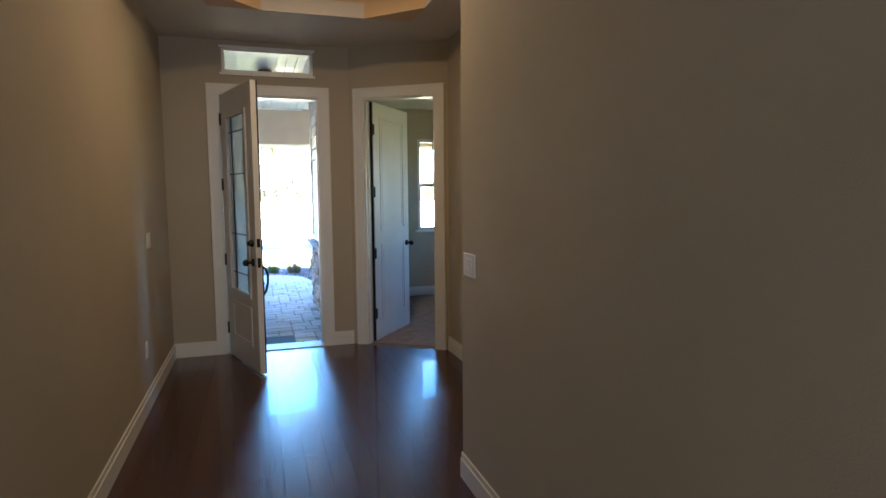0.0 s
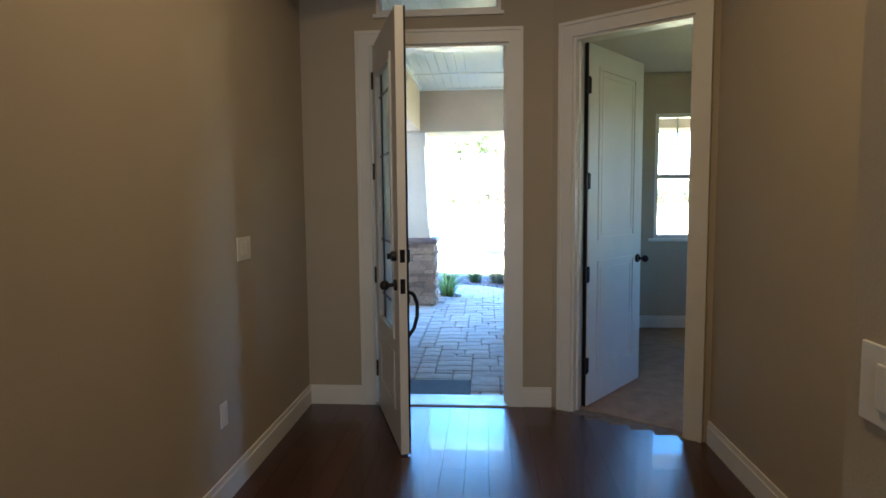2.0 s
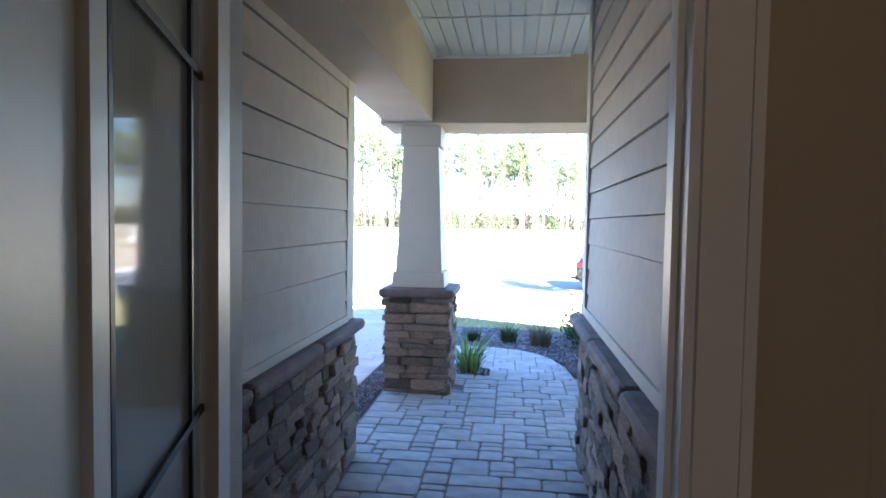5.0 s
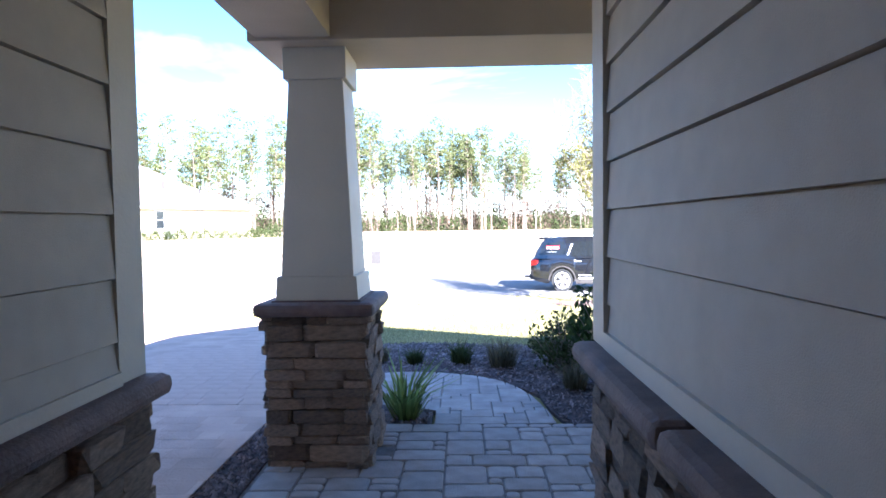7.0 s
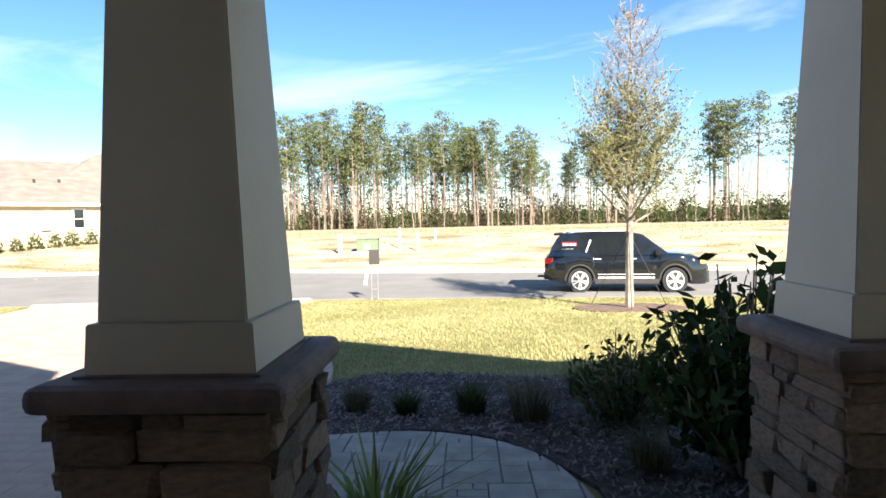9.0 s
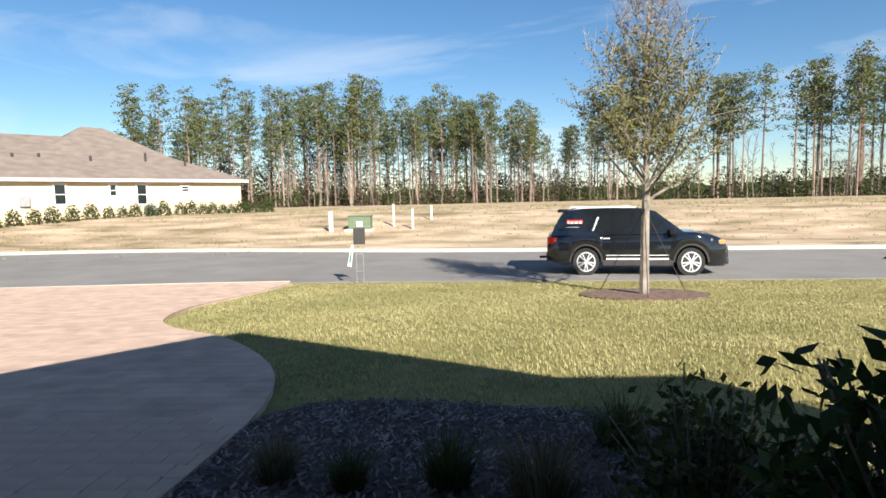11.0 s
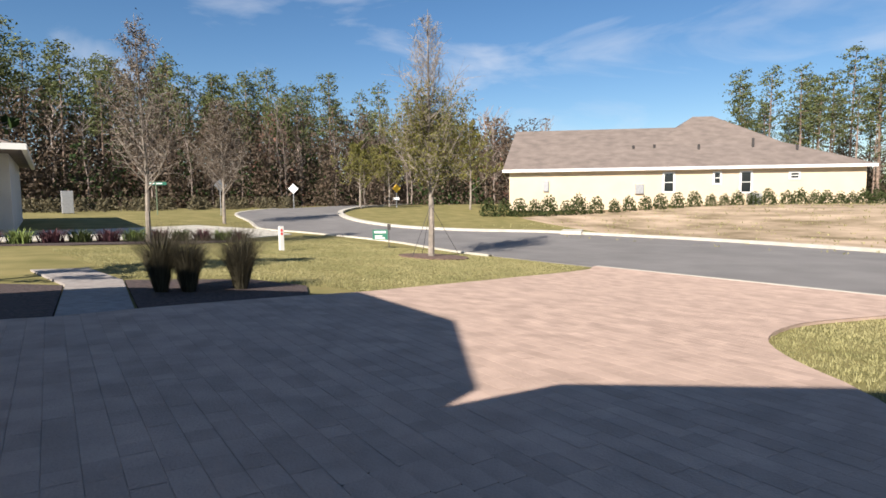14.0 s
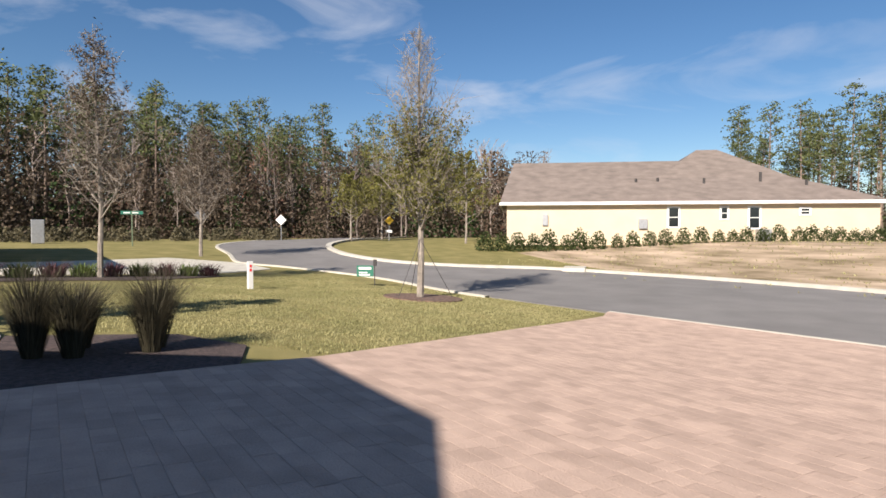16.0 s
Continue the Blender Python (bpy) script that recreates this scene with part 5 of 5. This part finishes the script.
# ---- street furniture ----
def at_ground(x, y, dz=0.0, rz=0.0):
    return pose(x, y, ground_z(x, y) + dz - 0.03, 0, 0, rz)


tf = empty("transformer_box", at_ground(-5.9, 43.0) @ Matrix.Scale(0.74, 4), "green metal utility transformer on a concrete pad", "utility box")
part("cabinet", box((-0.85, -0.6, 0.1), (0.85, 0.6, 1.05), 0.05), M_GREEN, tf)
part("lid", box((-0.9, -0.65, 1.05), (0.9, 0.65, 1.14), 0.04), M_GREEN, tf)
part("pad", box((-1.1, -0.9, -0.1), (1.1, 0.9, 0.1)), M_CONC, tf)
part("warning_label", box((-0.2, -0.615, 0.3), (0.25, -0.602, 0.68)), M_WHITE, tf)
for x, y, h in ((-7.5, 42.6, 1.15), (-4.1, 44.0, 1.3), (-2.9, 43.0, 1.15), (-2.0, 46.0, 0.9)):
    st = empty("marker_stake", at_ground(x, y), "white utility marker stake in the sandy lot", "stake", "marker stakes")
    part("stake", box((-0.11 if x == -7.5 else -0.05, -0.05, -0.1), (0.11 if x == -7.5 else 0.05, 0.05, h)), M_WHITE, st)

mb = empty("mailbox_sign", at_ground(-2.62, 24.6, 0, 8), "small dark lot sign on thin wire legs", "sign")
part("board", box((-0.15, -0.02, 1.0), (0.15, 0.03, 1.42), 0.01), M_DARK, mb)
bm = bmesh.new()
for x in (-0.09, 0.09):
    add_rod(bm, (x, 0, 0), (x, 0, 1.05), 0.011, 0.011, 6)
for z in (0.3, 0.75):
    add_rod(bm, (-0.09, 0, z), (0.09, 0, z), 0.008, 0.008, 6)
part("wire_frame", bm, M_STEEL, mb)
part("flyer", prism([(-0.32, 0.45), (-0.22, 0.42), (-0.14, 0.98), (-0.2, 1.0)], -0.03, -0.02), M_WHITE, mb, "tilted white and green flyer")
part("flyer_print", prism([(-0.28, 0.55), (-0.23, 0.54), (-0.19, 0.8), (-0.22, 0.8)], -0.036, -0.031), M_SIGNGREEN, mb)

es = empty("yard_sign", at_ground(-21.8, 22.4, 0, 52) @ Matrix.Scale(0.72, 4), "dark green yard sign with white lettering bars", "sign")
part("board", box((-0.42, -0.015, 0.45), (0.42, 0.015, 1.0)), M_SIGNGREEN, es)
part("lettering", boxes(((-0.32, -0.021, 0.80), (0.32, -0.016, 0.92)), ((-0.3, -0.021, 0.62), (0.12, -0.016, 0.68)), ((-0.3, -0.021, 0.5), (0.25, -0.016, 0.58))), M_WHITE, es)
part("post", boxes(((0.46, -0.02, 0), (0.5, 0.02, 1.25)), ((0.42, -0.07, 0.98), (0.58, 0.07, 1.3))), M_DARK, es)

pm = empty("marker_post", at_ground(-20.1, 17.85) @ Matrix.Scale(0.8, 4), "white lot marker post with dark figures", "post")
part("post", box((-0.09, -0.09, -0.05), (0.09, 0.09, 0.98), 0.01), M_WHITE, pm)
part("figures", boxes(((0.091, -0.04, 0.62), (0.095, 0.04, 0.72)), ((0.091, -0.04, 0.76), (0.095, 0.04, 0.86))), M_RED, pm)


def road_sign(x, y, mat, size, top, rz, label, diamond=True):
    s = empty("road_sign", at_ground(x, y, 0, rz), label, "sign")
    part("post", rod((0, 0, 0), (0, 0, top), 0.03, 0.03, 8), M_STEEL, s)
    m = Matrix.Translation((0, -0.04, top - size * 0.4)) @ (pose(0, 0, 0, 0, 45, 0) if diamond else Matrix.Identity(4))
    part("plate", box((-size / 2, -0.01, -size / 2 if diamond else -size / 5), (size / 2, 0.01, size / 2 if diamond else size / 5), 0.008, m), mat, s)


road_sign(-49.0, 28.6, M_WHITE, 0.6, 1.9, 62, "white diamond road sign on a post")
road_sign(-47.5, 37.6, M_YELLOW, 0.55, 1.9, 55, "yellow diamond road sign on a post")
road_sign(-46.5, 37.0, M_WHITE, 0.55, 1.0, 55, "low white plate on a post", False)
road_sign(-41.2, 20.9, M_STEEL, 0.6, 2.2, 100, "grey back of a diamond road sign")
sg = empty("street_sign", at_ground(-42.5, 17.3, 0, 75), "green street name sign on a post", "sign")
part("post", rod((0, 0, 0), (0, 0, 2.1), 0.035, 0.035, 8), M_GREEN, sg)
part("name_plate", box((-0.6, -0.02, 1.9), (0.6, 0.02, 2.1)), M_SIGNGREEN, sg)
part("lettering", boxes(((-0.45, -0.026, 1.96), (-0.1, -0.021, 2.04)), ((0.0, -0.026, 1.96), (0.35, -0.021, 2.04))), M_WHITE, sg)
dr = empty("storm_drain", at_ground(-24.0, 34.9, 0.0, -50), "kerb inlet storm drain with a dark slab for its shaded opening", "drain")
part("hood", box((-0.9, -0.2, -0.05), (0.9, 0.9, 0.17), 0.02), M_CONC, dr)
# dark slab on the solid hood, in place of the shade inside the inlet
part("opening", box((-0.7, -0.215, 0.0), (0.7, -0.195, 0.12)), M_DARK, dr)
ub = empty("utility_box", at_ground(-48.0, 12.6), "grey metal utility cabinet before the wood", "utility box")
part("cabinet", box((-0.45, -0.35, 0), (0.45, 0.35, 1.5), 0.03), M_STEEL, ub)

# ---- planting ----
def tuft(name, x, y, count, h, spread, width, mat, label, cat, seed, lean=0.6, group=""):
    t = empty(name, at_ground(x, y, -0.01), label, cat, group)
    obj("foliage", mesh_of("foliage", *blades([(0, 0, 0)], count, h, spread, width, random.Random(seed), lean), mat), t)
    return t


tuft("lily_plant", -0.36, 10.40, 110, 0.40, 0.08, 0.011, M_LIRI, "pale green strappy plant beside the stone pier", "plant", 1, 1.3)
for i, (x, y, s) in enumerate(((-0.82, 12.4, 0.8), (-0.44, 12.3, 0.7), (0.03, 12.32, 0.95), (0.45, 12.15, 1.25), (0.95, 12.8, 1.1), (1.45, 12.0, 0.9), (0.98, 11.2, 0.9))):
    tuft("grass_clump", x, y, 300, 0.26 * s, 0.10 * s, 0.004, M_HEDGE if i % 3 else M_STRAW, "small green ornamental grass clump in the mulch", "plant", 10 + i, 0.8, "mulch bed grasses")
for i, (x, y, s) in enumerate(((-10.15, 12.80, 1.0), (-10.05, 13.15, 0.85), (-10.65, 13.25, 0.8), (-10.45, 14.0, 1.0), (-10.15, 13.9, 0.75))):
    tuft("fountain_grass", x, y, 900, 1.0 * s, 0.09, 0.0035, M_FOUNTAIN, "tall feathery brown-green fountain grass", "plant", 30 + i, 0.62, "fountain grasses")
for i in range(12):
    f = i / 11
    x, y = -22.4 - 2.6 * f ** 1.5, 9.2 + 8.6 * f
    tuft("bedding_plant", x, y, 160, 0.45, 0.32, 0.02, (M_HEDGE, M_PURPLE, M_LIRI, M_PURPLE)[i % 4], "low mixed bedding plant in the far mulch bed", "plant", 50 + i, 0.9, "far bed plants")


def leafy_shrub(x, y, seed, h, w, n, size, mat, label):
    r = random.Random(seed)
    s = empty("leafy_shrub", at_ground(x, y), label, "shrub")
    bm = bmesh.new()
    pts = []
    for k in range(n):
        a, o = r.random() * 6.28, r.random() ** 0.6
        tip = Vector((math.cos(a) * w * o, math.sin(a) * w * o, h * r.uniform(0.5, 1.05) * (1 - 0.35 * o)))
        base = Vector((math.cos(a) * 0.06, math.sin(a) * 0.06, 0))
        add_rod(bm, base, tip, 0.010, 0.004, 4)
        for j in range(26):
            f = r.uniform(0.3, 1.03)
            pts.append(base.lerp(tip, f) + Vector((r.gauss(0, 0.04), r.gauss(0, 0.04), r.gauss(0, 0.04))))
    part("branching", bm, M_GREYBARK, s)
    obj("leaves", mesh_of("leaves", *leaves(pts, size, r), mat), s)


leafy_shrub(1.45, 11.15, 3, 1.2, 0.55, 120, 0.05, M_DKLEAF, "dense dark green leafy shrub beside the porch column")
leafy_shrub(1.05, 12.0, 4, 0.66, 0.42, 60, 0.03, M_HEDGE, "low open green shrub in the mulch bed")

rng = random.Random(23)
cv, cf = [], []
while len(cf) < 11000:
    x, y = rng.uniform(-1.3, 2.8), rng.uniform(8.3, 13.8)
    if not inside(MULCH, x, y):
        continue
    z = ground_z(x, y) - 0.018
    a, l, w, t = rng.random() * 3.14, rng.uniform(0.008, 0.028), rng.uniform(0.003, 0.008), rng.uniform(-0.008, 0.008)
    c, s = math.cos(a), math.sin(a)
    k = len(cv)
    cv += [(x - c * l - s * w, y - s * l + c * w, z + 0.006 - t), (x - c * l + s * w, y - s * l - c * w, z + 0.002 - t), (x + c * l + s * w, y + s * l - c * w, z + 0.006 + t), (x + c * l - s * w, y + s * l + c * w, z + 0.014 + t)]
    cf.append((k, k + 1, k + 2, k + 3))
for _ in range(1300):
    x, y = (rng.uniform(-1.3, -1.09), rng.uniform(7.9, 10.2)) if rng.random() < 0.7 else (rng.uniform(-1.28, -0.2), rng.uniform(10.25, 10.65))
    r1, z, k = rng.uniform(0.008, 0.022), ground_z(x, y) - 0.018, len(cv)
    a = rng.random() * 3.14
    cv += [(x + r1 * math.cos(a + q), y + r1 * math.sin(a + q), z) for q in (0, 1.57, 3.14, 4.71)] + [(x, y, z + r1 * 0.9)]
    cf += [(k, k + 1, k + 4), (k + 1, k + 2, k + 4), (k + 2, k + 3, k + 4), (k + 3, k, k + 4)]
tagged(obj("mulch_chips", mesh_of("mulch_chips", cv, cf, M_CHIP)), "loose dark bark chips", "mulch", "", "stuff")

# lawn blades, denser near the walk
rng = random.Random(29)
LAWN_E = [(-1.2, 13.7), (0.5, 13.6), (1.1, 13.4), (2.3, 12.2), (3.0, 10.5), (9, 10.5), (12, 23.5), (-4.3, 24.6), (-4.7, 22), (-4.9, 20.0), (-4.57, 18.4), (-3.84, 17.4), (-2.72, 16.5), (-1.64, 14.9)]
LAWN_W = [(-9.35, 15.7), (-10.5, 15.1), (-11.6, 14.5), (-12.2, 12.6), (-20, 11.5), (-22, 15), (-25, 19), (-27, 22.5), (-18, 24.0), (-12.7, 24.3), (-11.1, 20.3)]
cen = []
for poly, n, (x0, x1, y0, y1) in ((LAWN_E, 62000, (-4.8, 12, 10.5, 24.6)), (LAWN_W, 44000, (-27, -9, 11.5, 24.4))):
    k = 0
    while k < n:
        x, y = rng.uniform(x0, x1), rng.uniform(y0, y1)
        k += 1
        if inside(poly, x, y) and not (x - 3.6) ** 2 / 1.5 + (y - 21.3) ** 2 < 1 and not (x + 17.3) ** 2 / 1.5 + (y - 22) ** 2 < 1.2:
            cen.append((x, y, ground_z(x, y) - 0.055))
tagged(obj("lawn_grass", mesh_of("lawn_grass", *blades(cen, 4, 0.045, 0.07, 0.0045, rng, 0.9), M_BLADE)), "short winter lawn grass, green and straw", "grass", "", "stuff")
rng = random.Random(31)
cen = []
while len(cen) < 5000:
    x, y = rng.uniform(-30, 40), rng.uniform(33, 70)
    if y > 38.5 + 0.1 * x or rng.random() < 0.2:
        cen.append((x, y, ground_z(x, y) - 0.04))
tagged(obj("field_weeds", mesh_of("field_weeds", *blades(cen, 3, 0.12, 0.16, 0.02, rng, 1.2), M_BLADE)), "sparse dry weeds on the sandy lot", "grass", "", "stuff")

# ---- paving pieces ----
def paver_mesh(w, l, h, ch, mat):
    bm = bmesh.new()
    q = ((-1, -1), (1, -1), (1, 1), (-1, 1))
    rings = []
    for z, i in ((-h, 0.0), (-ch, 0.0), (0.0, ch)):
        ring = []
        for sx, sy in q:
            cx, cy = sx * (w / 2 - i), sy * (l / 2 - i)
            ring += [bm.verts.new((cx, cy - sy * 0.014, z)), bm.verts.new((cx - sx * 0.014, cy, z))] if sx * sy > 0 else [bm.verts.new((cx - sx * 0.014, cy, z)), bm.verts.new((cx, cy - sy * 0.014, z))]
        rings.append(ring)
    for a, b in zip(rings, rings[1:]):
        for k in range(8):
            bm.faces.new((a[k], a[(k + 1) % 8], b[(k + 1) % 8], b[k]))
    bm.faces.new(rings[-1])
    bmesh.ops.recalc_face_normals(bm, faces=bm.faces)
    me = bpy.data.meshes.new("paver")
    bm.to_mesh(me)
    bm.free()
    me.materials.append(mat)
    return me


CELL = 0.077
SIZES = [(3, 2), (2, 2), (3, 3), (2, 1), (4, 2), (1, 1), (2, 3), (1, 2)]
PM = {s: paver_mesh(s[0] * CELL - 0.007, s[1] * CELL - 0.007, 0.04, 0.006, M_PAVER) for s in SIZES}


def lay(parent, x0, y0, nx_, ny_, ok, top, rng, limit):
    taken = set()
    made = 0
    for j in range(ny_):
        for i in range(nx_):
            if (i, j) in taken:
                continue
            for s in rng.sample(SIZES[:5], 5) + SIZES[5:]:
                cells = [(i + a, j + b) for a in range(s[0]) for b in range(s[1])]
                if all(c not in taken and c[0] < nx_ and c[1] < ny_ for c in cells):
                    break
            taken.update(cells)
            x, y = x0 + (i + s[0] / 2) * CELL, y0 + (j + s[1] / 2) * CELL
            if ok(x, y) and made < limit:
                obj("paver", PM[s], parent, Matrix.Translation((x, y, top(x, y) + rng.uniform(-0.002, 0.002))) @ pose(0, 0, 0, rng.uniform(-0.6, 0.6), rng.uniform(-0.6, 0.6), rng.uniform(-0.6, 0.6)))
                made += 1


def clip_rect(poly, x0, x1, y0, y1):
    """The part of an outline that lies in a rectangle."""
    for ax, lim, sg in ((0, x0, 1), (0, x1, -1), (1, y0, 1), (1, y1, -1)):
        out = []
        for a, b in zip(poly, poly[1:] + poly[:1]):
            da, db = (a[ax] - lim) * sg, (b[ax] - lim) * sg
            if da >= 0:
                out.append(a)
            if (da >= 0) != (db >= 0):
                f = da / (da - db)
                out.append((a[0] + (b[0] - a[0]) * f, a[1] + (b[1] - a[1]) * f))
        poly = out
        if len(poly) < 3:
            return []
    return poly


def lay_cut(parent, outline, x0, y0, nx_, ny_, rng):
    """Pavers of mixed size, sawn along the outline."""
    taken = set()
    for j in range(ny_):
        for i in range(nx_):
            if (i, j) in taken:
                continue
            for s in rng.sample(SIZES[:5], 5) + SIZES[5:]:
                cells = [(i + a, j + b) for a in range(s[0]) for b in range(s[1])]
                if all(c not in taken for c in cells):
                    break
            taken.update(cells)
            xa, ya = x0 + i * CELL + 0.003, y0 + j * CELL + 0.003
            xb, yb = x0 + (i + s[0]) * CELL - 0.003, y0 + (j + s[1]) * CELL - 0.003
            cut = clip_rect(outline, xa, xb, ya, yb)
            area = abs(sum(p[0] * q[1] - q[0] * p[1] for p, q in zip(cut, cut[1:] + cut[:1]))) / 2 if cut else 0
            if area < 0.0006:
                continue
            z = ground_z((xa + xb) / 2, (ya + yb) / 2) - 0.014 + rng.uniform(-0.002, 0.002)
            c = (sum(p[0] for p in cut) / len(cut), sum(p[1] for p in cut) / len(cut))
            n = len(cut)
            vs = [(*p, z - 0.04) for p in cut] + [(*p, z - 0.005) for p in cut] + [(c[0] + (p[0] - c[0]) * 0.94, c[1] + (p[1] - c[1]) * 0.94, z) for p in cut]
            fs = [tuple(range(2 * n, 3 * n))] + [(r * n + k, r * n + (k + 1) % n, (r + 1) * n + (k + 1) % n, (r + 1) * n + k) for r in (0, 1) for k in range(n)]
            obj("paver", mesh_of("paver", vs, fs, M_PAVER), parent)


rng = random.Random(41)
lay(porch, -1.06, 5.76, 31, 58, lambda x, y: not (x < -0.93 and y < 8.1) and not (x > 0.50 and y < 8.42) and not (abs(x + 0.765) < 0.26 and abs(y - 9.8) < 0.26), lambda x, y: -0.022, rng, 520)
lay_cut(path_base, [tuple(p) for p in PATH], -1.28, 10.24, 26, 22, rng)

# driveway pavers in running courses
rng = random.Random(43)
dv, df = [], []
DM = {w: paver_mesh(w - 0.003, 0.152, 0.02, 0.002, M_DRIVE) for w in (0.155, 0.232, 0.31)}
j, y = 0, 7.9
while y < 24.9:
    x = -12.6 + rng.uniform(0, 0.3)
    while x < -1.25:
        w = rng.choice((0.155, 0.232, 0.232, 0.31))
        near = x > -3.4 and 10.6 < y < 13.2
        if all(inside(DRIVE, x + a, y + b) for a in (0.01, w - 0.01) for b in (0.01, 0.144)) and near:
            obj("paver", DM[w], drive, Matrix.Translation((x + w / 2, y + 0.077, ground_z(x + w / 2, y + 0.077) + 0.003)))
        else:
            g, c, k = 0.0008, 0.003, len(dv)
            whole = all(inside(DRIVE, x + a, y + b) for a in (0.0, w) for b in (0.0, 0.154))
            rect = [(x + g, y + g), (x + w - g, y + g), (x + w - g, y + 0.154 - g), (x + g, y + 0.154 - g)]
            cut = rect if whole else clip_rect(DRIVE, x + g, x + w - g, y + g, y + 0.154 - g)
            n = len(cut)
            if n >= 3:
                dz0 = rng.uniform(-0.001, 0.001)
                mx, my = sum(p[0] for p in cut) / n, sum(p[1] for p in cut) / n
                dv += [(px, py, ground_z(px, py) + dz0 - 0.0012) for px, py in cut]
                dv += [(mx + (px - mx) * 0.96, my + (py - my) * 0.96, ground_z(px, py) + dz0) for px, py in cut]
                df.append(tuple(range(k + n, k + 2 * n)))
                df += [(k + a, k + (a + 1) % n, k + n + (a + 1) % n, k + n + a) for a in range(n)]
        x += w
    y += 0.154
    j += 1
tagged(obj("drive_pavers", mesh_of("drive_pavers", dv, df, M_DRIVE), drive), "pinkish tan rectangular pavers", "", "", "stuff")
